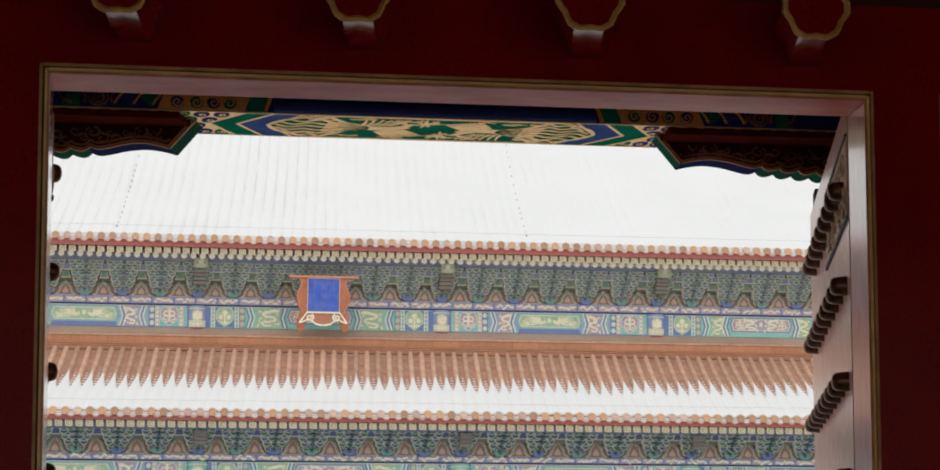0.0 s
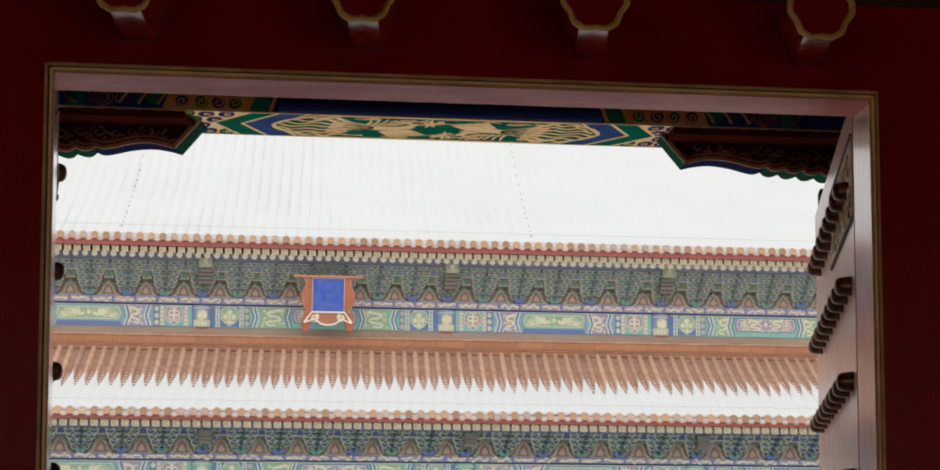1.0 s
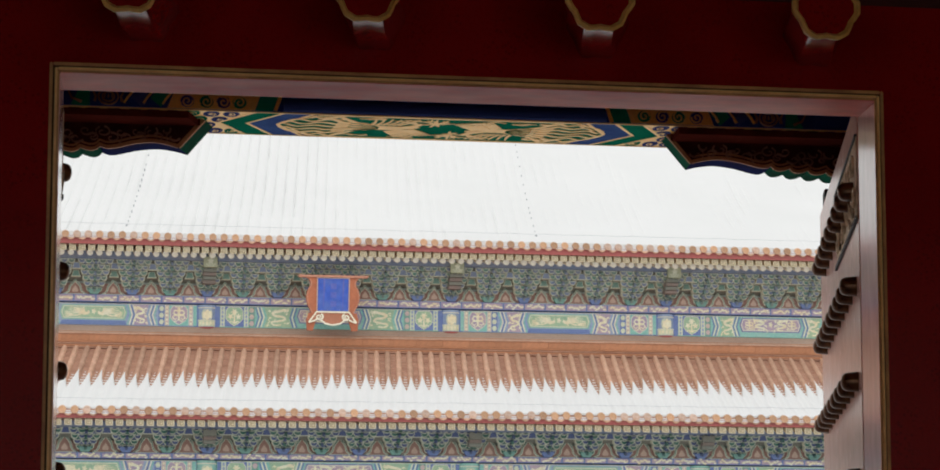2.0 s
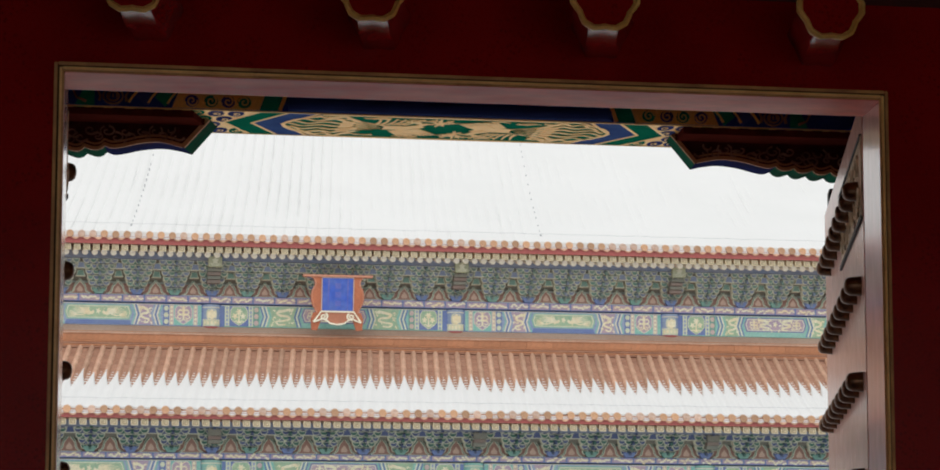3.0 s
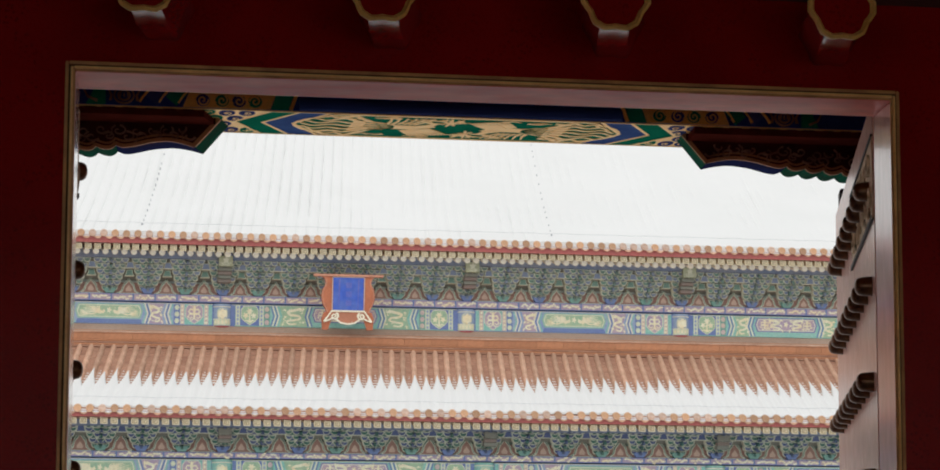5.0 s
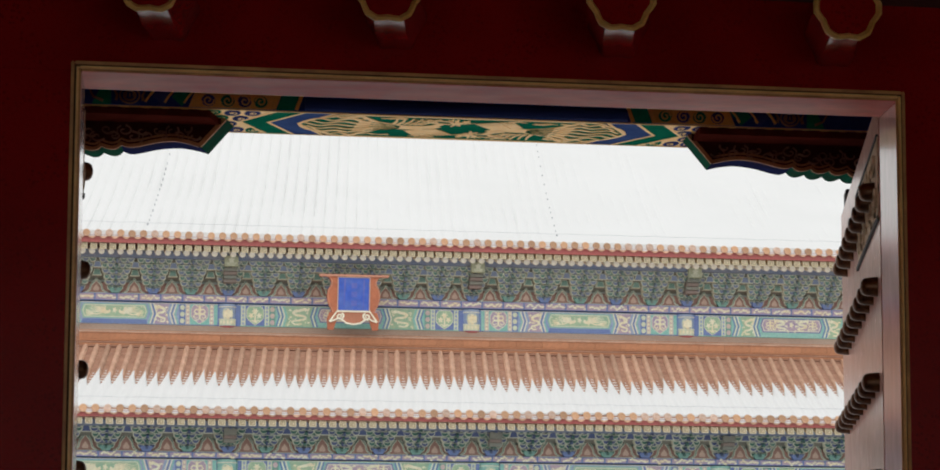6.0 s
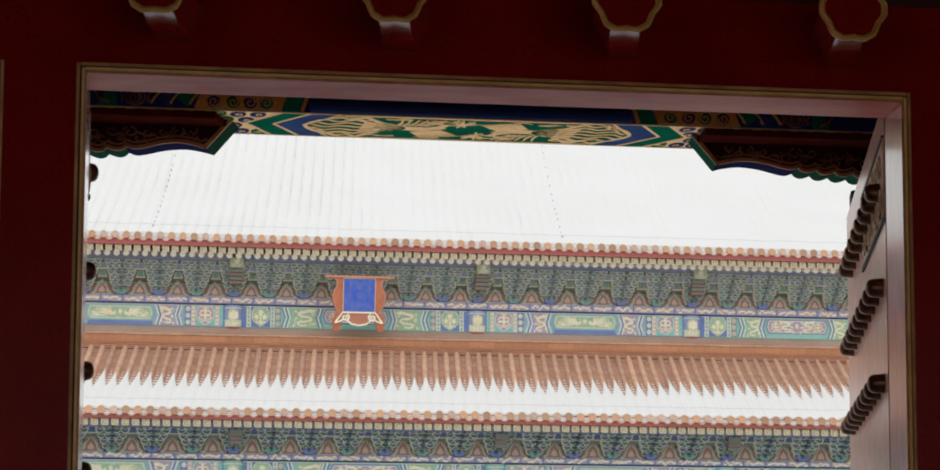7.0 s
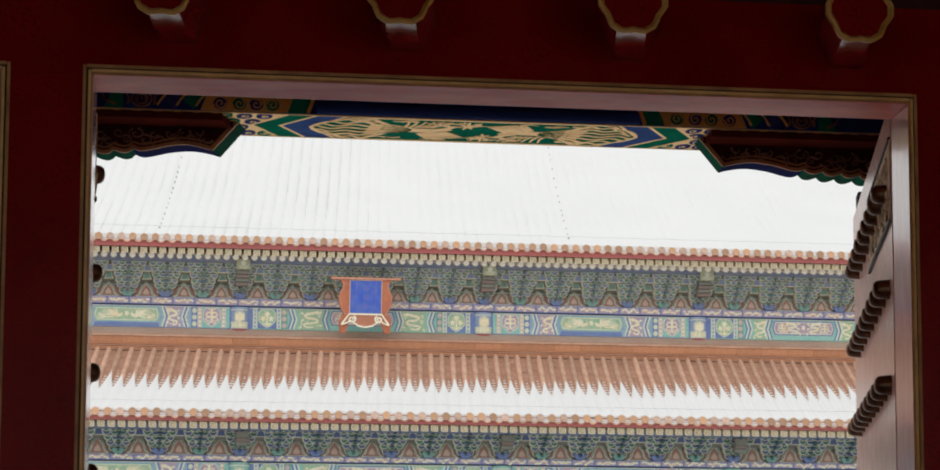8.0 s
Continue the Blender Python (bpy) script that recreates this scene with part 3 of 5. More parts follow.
def carved_bracket(s):
    """Carved corner bracket under the beam, tip towards the middle of the bay."""
    br = thing("carved_bracket", "carved dark red bracket with blue and green edges", "bracket", "brackets under the beam")
    TH = 0.27
    ox = CX0 + 0.017 if s < 0 else CX0 + 0.004
    skew = 0.05 if s < 0 else 0.0
    f = lambda u, v, h: (ox + s * (u + skew * h / TH * max(0.0, min(1.0, (2.05 - u) / 0.35))) + 0.11 * (TH - h), 17.60 - h, BZ - 0.002 + v * 1.08)
    low = curve([(1.66, -0.175), (1.74, -0.157), (1.85, -0.146), (1.98, -0.158), (2.10, -0.184), (2.16, -0.190), (2.205, -0.176)], 5)
    cusps = ((2.205, -0.176), (2.33, -0.188), (2.455, -0.196), (2.58, -0.204), (2.71, -0.214), (2.83, -0.25), (2.93, -0.32))
    for (ua, va), (ub, vb) in zip(cusps, cusps[1:]):
        low += [(ua + (ub - ua) * k / 6, va + (vb - va) * k / 6 - 0.024 * math.sin(math.pi * (k / 6) ** 0.75)) for k in range(1, 7)]
    top = [(2.93, 0.0), (1.50, 0.0)]
    bm = bmesh.new()
    prism(bm, low + top, f, 0.0, TH)
    part("carving", bm, BROWN, br, "dark carved face")
    # painted edge along the underside
    bm, bg_ = bmesh.new(), bmesh.new()
    for k, (a, b) in enumerate(zip(low, low[1:])):
        tgt = bm if a[0] < 2.20 else bg_
        q = [(a[0], a[1] - 0.004), (b[0], b[1] - 0.004), (b[0], b[1] - 0.0005), (a[0], a[1] - 0.0005)]
        prism(tgt, q, f, 0.012, TH - 0.012)
    part("blue_edge", bm, SHADE_BLUE, br, "blue underside")
    part("green_edge", bg_, SHADE_GREEN, br, "green scalloped underside")
    bm = bmesh.new()
    prism(bm, [(1.50 - 0.004, -0.001), (1.66 - 0.004, -0.176), (1.66 - 0.0005, -0.176), (1.50 - 0.0005, -0.001)], f, 0.012, TH - 0.012)
    part("green_end", bm, SHADE_GREEN, br, "green slanting end")
    bm = bmesh.new()
    ribbon(bm, [(u, v + 0.006) for u, v in low], 0.022, 0.020, f, TH + 0.012, TH - 0.01)
    ribbon(bm, [(u, v + 0.034) for u, v in low[2:]], 0.010, 0.010, f, TH + 0.010, TH - 0.01)
    ribbon(bm, [(1.50, -0.004), (1.66, -0.172)], 0.024, 0.024, f, TH + 0.012, TH - 0.01)
    part("tan_edge", bm, TAN, br, "tan painted edging")
    bm = bmesh.new()
    ribbon(bm, [(1.52, -0.022), (2.93, -0.022)], 0.04, 0.04, f, TH + 0.02, TH - 0.01)
    prism(bm, [(1.535, -0.046), (2.93, -0.046), (2.93, -0.006), (1.535, -0.006)], f, TH + 0.02, TH + 0.29)
    part("red_fillet", bm, FILLET, br, "brownish red top board")
    bm = bmesh.new()
    rg = random.Random(7)
    for k in range(22):
        u = 1.70 + 0.054 * k + rg.uniform(-0.01, 0.01)
        v = (-0.075 if k % 2 else -0.115) - 0.03 * (k / 22) - 0.015 * rg.random()
        ribbon(bm, spiral(u, v, rg.uniform(0.026, 0.042), rg.uniform(0.6, 1.2), rg.uniform(0, 6), 1.3, 0.8), 0.010, 0.004, f, TH + 0.018, TH - 0.005)
        if k % 3 == 0:
            ribbon(bm, [(u + 0.02, v + 0.03), (u + 0.045, v + 0.012), (u + 0.04, v - 0.02), (u + 0.06, v - 0.035)], 0.008, 0.004, f, TH + 0.016, TH - 0.005)
    tagged(part("scroll_carving", bm, SHADE_TAN, br, "carved scrolls"), kind="stuff")
    return br


carved_bracket(-1)
carved_bracket(1)

# added out of view to block sky; the overhang is tuned for light below
tagged(part("porch_ceiling", boxed(-9, 13, 13.3, 17.9, 5.9, 6.1), TIMBER), "unseen dark timber ceiling shutting out sky over the porch", "ceiling", kind="structure")
bm = bmesh.new()
sweep(bm, [(17.83, 5.75), (17.83, 6.4), (19.0, 6.1), (19.0, 5.95)], -9, 13)
tagged(part("porch_eave", bm, TIMBER), "unseen dark timber eave, its reach set for the light", "eave", kind="structure")
bm = bmesh.new()
sweep(bm, [(12.9, 10.2), (19.2, 6.35), (19.2, 6.12), (17.9, 6.6), (12.9, 9.9)], -9.4, 13.4)
sweep(bm, [(12.9, 10.2), (-9.0, 7.7), (-9.0, 7.4), (12.9, 9.9)], -9.4, 13.4)
tagged(part("gate_roof", bm, SNOW), "unseen snow-covered roof shading the gate hall", "roof", kind="structure")


# ---- the great hall across the courtyard ----
SK = 0.089                      # depth lines sheared east this much a metre, to fit the camera's view
MID = 9.66                      # middle of the hall's front at the upper beams
YU, YE = 76.0, 74.0             # upper beam front, upper eave
YL, YLE = 71.0, 69.0            # lower beam front, lower eave
BAYS = [-6.184, 0.024, 6.232, 13.088, 19.296, 25.504]
SR = 0.135                      # lean of the tile rows on the slopes, fitted to the camera's view
PITCH = 0.3045                  # roof tile rows
X0, X1 = 0.6, 25.2              # the stretch of eaves built tile by tile
HX0, HX1 = -18.0, 37.3          # the whole hall

hall = thing("palace_hall", "double-eaved palace hall with painted beams under snow", "building")


def ridge_x(i):
    return X0 + PITCH * i


NT = int((X1 - X0) / PITCH)


# mass of the building
part("lower_wall", boxed(HX0 + 2, HX1 - 2, YL + 0.7, YL + 18, 1.2, 6.1), WALL_RED, hall, "red plastered lower storey")
part("upper_wall", boxed(HX0 + 4, HX1 - 4, YU + 0.03, YU + 12, 10.58, 11.9), P_GREY, hall, "shaded boarding behind the brackets")
part("upper_core", boxed(HX0 + 4, HX1 - 4, YU + 0.12, YU + 12, 5.8, 10.58), WALL_RED, hall)
part("terrace", boxed(HX0 - 6, HX1 + 6, YL - 5, YL + 24, -0.2, 1.2, bevel=0.05), STONE, hall, "pale stone terrace")


# roofs: curved slopes
def slope(y_top, z_top, y_bot, z_bot, sag):
    def at(s):
        return y_top + (y_bot - y_top) * s, z_top + (z_bot - z_top) * s - sag * 4 * s * (1 - s)
    return at


low_at = slope(75.3, 9.04, YLE, 6.80, 0.10)
up_at = slope(92.0, 20.9, YE, 11.93, 0.62)


def sheet(at, ye, x0, x1, nx, ns, thick, wave=0.0, lift=0.0, s0=None, s1=1.0, rough=0.0, pitch=PITCH, y_ref=0.0, lap=0.0, roll=0.0, groove=0.0):
    """A roof covering: rows run down the slope, waves repeat across it."""
    vs, fs = [], []
    for i in range(nx + 1):
        x = x0 + (x1 - x0) * i / nx
        ph = (x - X0) / pitch
        a = s0(x) if s0 else 0.0
        for j in range(ns + 1):
            s = a + (s1 - a) * j / ns
            y, z = at(s)
            w = wave * (0.5 + 0.5 * math.cos(6.28318 * ph)) if not groove else -groove * math.exp(-((ph - round(ph)) / 0.10) ** 2) * max(0.0, 0.25 + 0.55 * math.cos((x - 5.5) / 5.5) + 0.9 * noise.noise((x * 0.8, y * 0.3, 1.7)) + 0.8 * noise.noise((x * 2.3, y * 1.6, 5.2)))
            nz = rough * noise.noise((x * 0.9, y * 0.7, 3.1)) + rough * 0.5 * noise.noise((x * 3.1, y * 1.9, 8.0))
            edge = min(1.0, (s - a) * 30) if s0 else 1.0
            if roll:
                edge = min(edge, math.sqrt(max(0.0, min(1.0, (1 - s) / roll))))
            saw = lap * ((s * 26) % 1.0)
            vs.append((x - SK * (YU - ye) - SR * (ye - y), y, z + lift * edge + w * edge + nz * edge + saw))
    n = ns + 1
    top = len(vs)
    under_rows = [ns * k // 10 for k in range(11)]
    for i in range(nx + 1):
        for j in under_rows:
            x, y, z = vs[i * n + j]
            vs.append((x, y, z - thick))
    for i in range(nx):
        for j in range(ns):
            fs.append((i * n + j, (i + 1) * n + j, (i + 1) * n + j + 1, i * n + j + 1))
        a, b = top + 11 * i, top + 11 * i + 11
        fs.append((i * n + ns, (i + 1) * n + ns, b + 10, a + 10))
        fs.append((a, b, (i + 1) * n, i * n))
        fs += [(a + k, a + k + 1, b + k + 1, b + k) for k in range(10)]
    me = bpy.data.meshes.new("sheet")
    me.from_pydata(vs, [], fs)
    bm = bmesh.new()
    bm.from_mesh(me)
    return bm


up_snow = part("upper_roof", sheet(up_at, YE, HX0, HX1, 1460, 60, 0.15, groove=0.05, lift=0.07, rough=0.02, s1=0.985, roll=0.012), SNOW, hall, "steep upper roof under smooth white snow", smooth=True)
bm = bmesh.new()
sweep(bm, [(92.0, 20.9), (110.0, 11.9), (110.0, 11.6), (92.0, 20.5)], HX0, HX1)
part("rear_roof", bm, SNOW, hall)
bm = bmesh.new()
box(bm, HX0, HX1, 91.6, 92.4, 20.7, 21.9, bevel=0.1)
part("main_ridge", bm, RIDGE, hall, "orange glazed main ridge")

low = part("lower_roof", sheet(low_at, YLE, HX0, HX1, 360, 208, 0.12, lap=0.04, s1=0.965), TILE_PAN, hall, "lower roof of brown pan tiles, half snowed over")

# tile rows of the lower roof
bm = bmesh.new()
rows = [low_at(0.02 + 0.94 * j / 12) for j in range(13)]
ring = []
for (y, z) in rows:
    ring.append([bm.verts.new((0.078 * math.cos(math.pi * k / 6) - SR * (YLE - y), y, z + 0.02 + 0.085 * math.sin(math.pi * k / 6))) for k in range(7)])
for a, b in zip(ring, ring[1:]):
    for k in range(6):
        bm.faces.new((a[k], a[k + 1], b[k + 1], b[k]))
bm.faces.new(ring[0])
ROW = finish("cover_tile", bm, TILE_PALE, True)
for i in range(NT + 1):
    piece("cover_tile", ROW, low, (ridge_x(i) - SK * (YU - YLE), 0, 0))


# snow on the lower roof, creeping up the tile rows
JAG = [random.Random(50 + i).uniform(-0.025, 0.025) for i in range(400)]


def snow_line(x):
    ph = (x - X0) / PITCH
    i = int(round(ph))
    d = abs(ph - i)
    return 0.325 + JAG[i % 400] + 0.23 * min(1.0, (d * 2) ** 0.62) + 0.03 * d


part("lower_snow", sheet(low_at, YLE, X0 - 0.5, X1 + 0.5, 972, 16, 0.05, wave=0.035, lift=0.085, s0=snow_line, rough=0.02, s1=0.96, roll=0.03), SNOW, hall, "fresh snow lying on the lower eave", smooth=True)

# thin snow caught on the laps of the pan tiles
bm = bmesh.new()
rg = random.Random(12)
for i in range(NT):
    xm = ridge_x(i) + PITCH / 2
    for k in range(11):
        s = 0.345 + JAG[i] + 0.0195 * k
        w = 0.016 + 0.0078 * k + rg.uniform(-0.008, 0.008)
        (ya, za), (yb, zb) = low_at(s), low_at(s + 0.007 + 0.0008 * k)
        xa = xm - SK * (YU - YLE) - SR * (YLE - ya)
        prism(bm, [(xa - w, ya), (xa + w, ya), (xa + w, yb), (xa - w, yb)], lambda u, v, h: (u, v, za + (zb - za) * (v - ya) / (yb - ya) + h), 0.0, 0.016)
tagged(part("lap_snow", bm, SNOW, hall, "thin snow on the tile laps"), kind="stuff")

# ridge course between the storeys: dusty cap, orange blocks, thin beads
z9 = 9.04
bm = bmesh.new()
sweep(bm, [(75.99, z9 + 0.695), (75.55, z9 + 0.49), (75.45, z9 + 0.45), (75.45, z9 + 0.402), (75.99, z9 + 0.402)], HX0, HX1)
ridge = part("ridge_cap", bm, RIDGE_DUST, hall, "dusty sloping cap of the ridge course")
bm = bmesh.new()
box(bm, 0.001, 0.749, 75.36, 75.9, z9 + 0.205, z9 + 0.40, bevel=0.008)
BLOCK = finish("ridge_block", bm, RIDGE, False)
for i in range(-2, 36):
    piece("ridge_block", BLOCK, ridge, (i * 0.75, 0, 0))
for zz, yy, m in ((0.395, 75.33, TILE_PALE), (0.455, 75.47, RIDGE)):
    bm = bmesh.new()
    sweep(bm, [(yy + 0.2, z9 + zz + 0.022), (yy + 0.012, z9 + zz + 0.022), (yy, z9 + zz + 0.012), (yy, z9 + zz), (yy + 0.012, z9 + zz - 0.012), (yy + 0.2, z9 + zz - 0.012)], HX0, HX1)
    part("ridge_lip", bm, m, ridge)
# every second bead is browner, a shade line drawn in colour
for k, (zz, yy) in enumerate(((z9 + 0.15, 75.30), (z9 + 0.09, 75.24), (z9 + 0.03, 75.17), (z9 - 0.03, 75.08))):
    bm = bmesh.new()
    sweep(bm, [(yy + 0.6, zz + 0.048), (yy + 0.02, zz + 0.048), (yy, zz + 0.03), (yy, zz + 0.01), (yy + 0.02, zz - 0.0), (yy + 0.6, zz - 0.0)], HX0, HX1)
    part("ridge_bead", bm, RIDGE if k in (0, 2) else TILE_PAN, ridge)


# eaves: tile caps, drip tiles, boards and rafter ends
def cap_mesh(material):
    bm = bmesh.new()
    lathe(bm, ((0.098, 0.14), (0.098, 0.015), (0.092, 0.0), (0.072, 0.0), (0.066, 0.014), (0.03, 0.016), (0.012, 0.004)), 14, lambda u, v, h: (u + SK * h, h, v + 0.2 * h))
    return finish("tile_cap", bm, material, True)


def drip_mesh():
    bm = bmesh.new()
    pts = [(-0.125, -0.018), (-0.095, -0.052), (-0.05, -0.086), (0.0, -0.098), (0.05, -0.086), (0.095, -0.052), (0.125, -0.018), (0.06, -0.034), (0.0, -0.040), (-0.06, -0.034)]
    prism(bm, pts, lambda u, v, h: (u, h, v), 0.0, 0.03)
    return finish("drip_tile", bm, TILE_DRIP, False)


CAP, CAP_WORN, DRIP = cap_mesh(TILE), cap_mesh(TILE_WORN), drip_mesh()


def eave(name, y, z, x_shift, label, drop=0.215):
    bm = bmesh.new()
    sweep(bm, [(y + 0.10, z - 0.015), (y + 0.10, z - drop), (y + 0.5, z - 0.05), (y + 0.5, z + 0.06)], HX0, HX1)
    board = part(name, bm, P_RED, hall, label)
    rg = random.Random(int(y))
    for i in range(NT + 1):
        piece("tile_cap", CAP_WORN if rg.random() < 0.28 else CAP, board, (ridge_x(i) + x_shift, y, z + 0.025 + rg.uniform(-0.008, 0.008)))
        piece("drip_tile", DRIP, board, (ridge_x(i) + PITCH / 2 + x_shift, y + 0.05, z - 0.018))
    # snow between the caps
    bm = bmesh.new()
    for i in range(NT + 1):
        x = ridge_x(i) + PITCH / 2 + x_shift
        k = rg.uniform(0.6, 1.0)
        prism(bm, [(x - 0.105, z - 0.035), (x - 0.05, z - 0.066), (x, z - 0.076), (x + 0.05, z - 0.066), (x + 0.105, z - 0.035), (x + 0.10, z + 0.03 * k), (x, z + 0.02 * k), (x - 0.10, z + 0.03 * k)], lambda u, v, h: (u, h, v), y + 0.062 - 0.03 * (k < 0.74), y + 0.5)
    tagged(part("eave_snow", bm, SNOW, board, "snow between the tile caps"), kind="stuff")
    part("tie_rod", boxed(X0 + x_shift, X1 + x_shift, y + 0.018, y + 0.028, z - 0.027, z - 0.019), P_RED, board, "thin red line between the caps")
    return board


XS_U, XS_L = -SK * (YU - YE), -SK * (YU - YLE)
up_eave = eave("upper_eave_board", YE, 11.945, XS_U, "muted red upper eave board")
low_eave = eave("lower_eave_board", YLE, 6.845, XS_L, "muted red lower eave board", 0.170)


def square_end():
    bm = bmesh.new()
    prism(bm, [(-0.086, -0.074), (0.088, -0.080), (0.086, 0.074), (-0.088, 0.080)], lambda u, v, h: (u, h, v + 0.42 * h), 0.0, 0.55)
    return finish("flying_rafter", bm, P_KEY, False)


def round_end():
    bm = bmesh.new()
    lathe(bm, ((0.086, 0.9), (0.086, 0.01), (0.078, 0.0)), 12, lambda u, v, h: (u, h, v + 0.25 * h))
    return finish("rafter", bm, P_DISC, True)


SQ, RD = square_end(), round_end()
RP = 0.2545
NR = int((X1 - X0) / RP)
bm = boxed(HX0, HX1, YE + 0.62, YE + 1.2, 11.78, 11.86)
soffit = part("upper_soffit", bm, P_RUST, hall, "rust red soffit between rafters")
for i in range(NR + 1):
    x = X0 + RP * i + XS_U
    q = piece("flying_rafter", SQ, soffit, (x, YE + 0.16, 11.635))
    piece("rafter", RD, soffit, (x - 0.03, YE + 0.50, 11.545))
bm = bmesh.new()
for i in range(NR + 1):
    x = X0 + RP * i + XS_U
    f = lambda u, v, h: (x + u, YE + 0.16 - h, 11.635 + v)
    ribbon(bm, [(-0.055, -0.05), (-0.055, 0.05), (0.05, 0.05), (0.05, -0.045), (-0.02, -0.045), (-0.02, 0.015), (0.018, 0.015)], 0.020, 0.020, f, 0.006)
tagged(part("rafter_mark", bm, P_MARK, soffit, "painted key marks"), kind="stuff")

bm = boxed(HX0, HX1, YLE + 0.62, YLE + 1.2, 6.68, 6.76)
soffit2 = part("lower_soffit", bm, P_RUST, hall, "rust red soffit between rafters")
for i in range(NR + 1):
    x = X0 + RP * i + XS_L
    piece("flying_rafter", SQ, soffit2, (x, YLE + 0.16, 6.578))
bm = bmesh.new()
for i in range(NR + 1):
    x = X0 + RP * i + XS_L
    f = lambda u, v, h: (x + u, YLE + 0.16 - h, 6.578 + v)
    ribbon(bm, [(-0.055, -0.05), (-0.055, 0.05), (0.05, 0.05), (0.05, -0.045), (-0.02, -0.045), (-0.02, 0.015), (0.018, 0.015)], 0.020, 0.020, f, 0.006)
tagged(part("rafter_mark", bm, P_MARK, soffit2, "painted key marks"), kind="stuff")

# blue eave purlin above the brackets
bm = boxed(HX0, HX1, YU - 0.98, YU - 0.76, 11.46, 11.72, bevel=0.02)
part("eave_purlin", bm, P_ARM_B, hall, "blue painted eave purlin")
bm = boxed(HX0, HX1, YL - 0.95, YL - 0.76, 6.52, 6.72, bevel=0.02)
part("eave_purlin", bm, P_ARM_B, hall, "blue painted eave purlin")


# bracket sets: stepped tiers of arms and blocks, outlined in a pale line
def arm_profile(L, h):
    """A bow-shaped arm: flat in the middle, its ends swept up."""
    e = min(L * 0.3, 0.16)
    return [(-L / 2, h * 1.7), (-L / 2, h * 1.0), (-L / 2 + e * 0.35, h * 0.4), (-L / 2 + e, 0), (L / 2 - e, 0), (L / 2 - e * 0.35, h * 0.4), (L / 2, h * 1.0), (L / 2, h * 1.7), (L / 2 - e * 0.5, h * 1.45), (L / 2 - e, h * 1.25), (-L / 2 + e, h * 1.25), (-L / 2 + e * 0.5, h * 1.45)]


def bracket_meshes(tiers, step, rise, wide):
    """Meshes of one set: pale bodies, and coloured faces set into them."""
    pale, ca, cb = bmesh.new(), bmesh.new(), bmesh.new()
    for k in range(tiers):
        y, z, L = -step * (k + 0.35), rise * (k + 0.55), wide[k]
        h = rise * 0.72
        f = lambda u, v, q: (u, y - q, z + v)
        # a board between the tiers, then cloud-headed arms side by side, their bearing blocks over the joints
        n = max(3, round(L / 0.165))
        if k % 2 and n > 3:
            n -= 1
        w = L / n
        prism(cb if k % 2 == 0 else ca, [(-L * 0.40, 0.0), (L * 0.40, 0.0), (L * 0.43, rise * 1.25), (-L * 0.43, rise * 1.25)], f, -step * 0.9, -0.045)
        for i in range(n):
            c = -L / 2 + w * (i + 0.5)
            prism(pale, [(c + u, v) for u, v in arm_profile(w * 1.02, h)], f, -step - 0.03, 0.0)
            prism((ca, cb)[(k + (i in (0, n - 1))) % 2], [(c + u * (1 - 0.044 / w), 0.018 + v * (1 - 0.036 / h)) for u, v in arm_profile(w * 0.97, h)], f, 0.0, 0.008)
            if i:
                b, t = 0.046, rise * 0.52
                u0 = c - w / 2
                ff = lambda u, v, q: (u0 + u, y - q, z + h * 1.3 + v)
                prism(pale, [(-b * 0.6, 0), (b * 0.6, 0), (b, t * 0.5), (b, t), (-b, t), (-b, t * 0.5)], ff, -step, 0.022)
                prism(cb if k % 2 == 0 else ca, [(-b * 0.42, t * 0.18), (b * 0.42, t * 0.18), (b * 0.70, t * 0.58), (b * 0.70, t * 0.82), (-b * 0.70, t * 0.82), (-b * 0.70, t * 0.58)], ff, 0.022, 0.03)
        for sg in (-1, 1):
            ribbon(pale, [(sg * (L / 2 - 0.03), h * 1.55), (sg * (L / 2 + 0.025), h * 1.65), (sg * (L / 2 + 0.045), h * 2.2), (sg * (L / 2 + 0.015), h * 2.5)], 0.018, 0.018, f, 0.02, -0.03)
        # the beak arm that steps forward, its nose cut on the slant
        s = lambda u, v, q: (q, y - u, z + v)
        prism(cb if k % 2 == 0 else ca, [(-0.1, h * 0.1), (step * 0.6, h * 0.1), (step * 1.0, -h * 0.3), (step * 0.9, h * 0.5), (step * 0.5, h * 1.0), (-0.1, h * 1.0)], s, -0.03, 0.03)
        prism(ca if k % 2 == 0 else cb, [(step * 0.6, h * 0.12), (step * 0.97, -h * 0.25), (step * 0.88, h * 0.46), (step * 0.52, h * 0.93)], s, -0.0315, 0.0315)
    lowb = bmesh.new()
    prism(lowb, [(-0.10, 0.0), (0.10, 0.0), (0.15, 0.07), (0.15, 0.13), (-0.15, 0.13), (-0.15, 0.07)], lambda u, v, q: (u, -q, v), -0.05, 0.14)
    return pale, ca, cb, lowb


def bracket_set(x, y, z, meshes, colours):
    ob = piece("bracket_set", meshes[colours + "c"], hall, (x, y, z))
    tagged(piece("arm_outline", meshes["pale"], ob), kind="stuff")
    tagged(piece("arm_face", meshes[colours + "a"], ob), kind="stuff")
    tagged(piece("block_face", meshes[colours + "b"], ob), kind="stuff")
    return ob


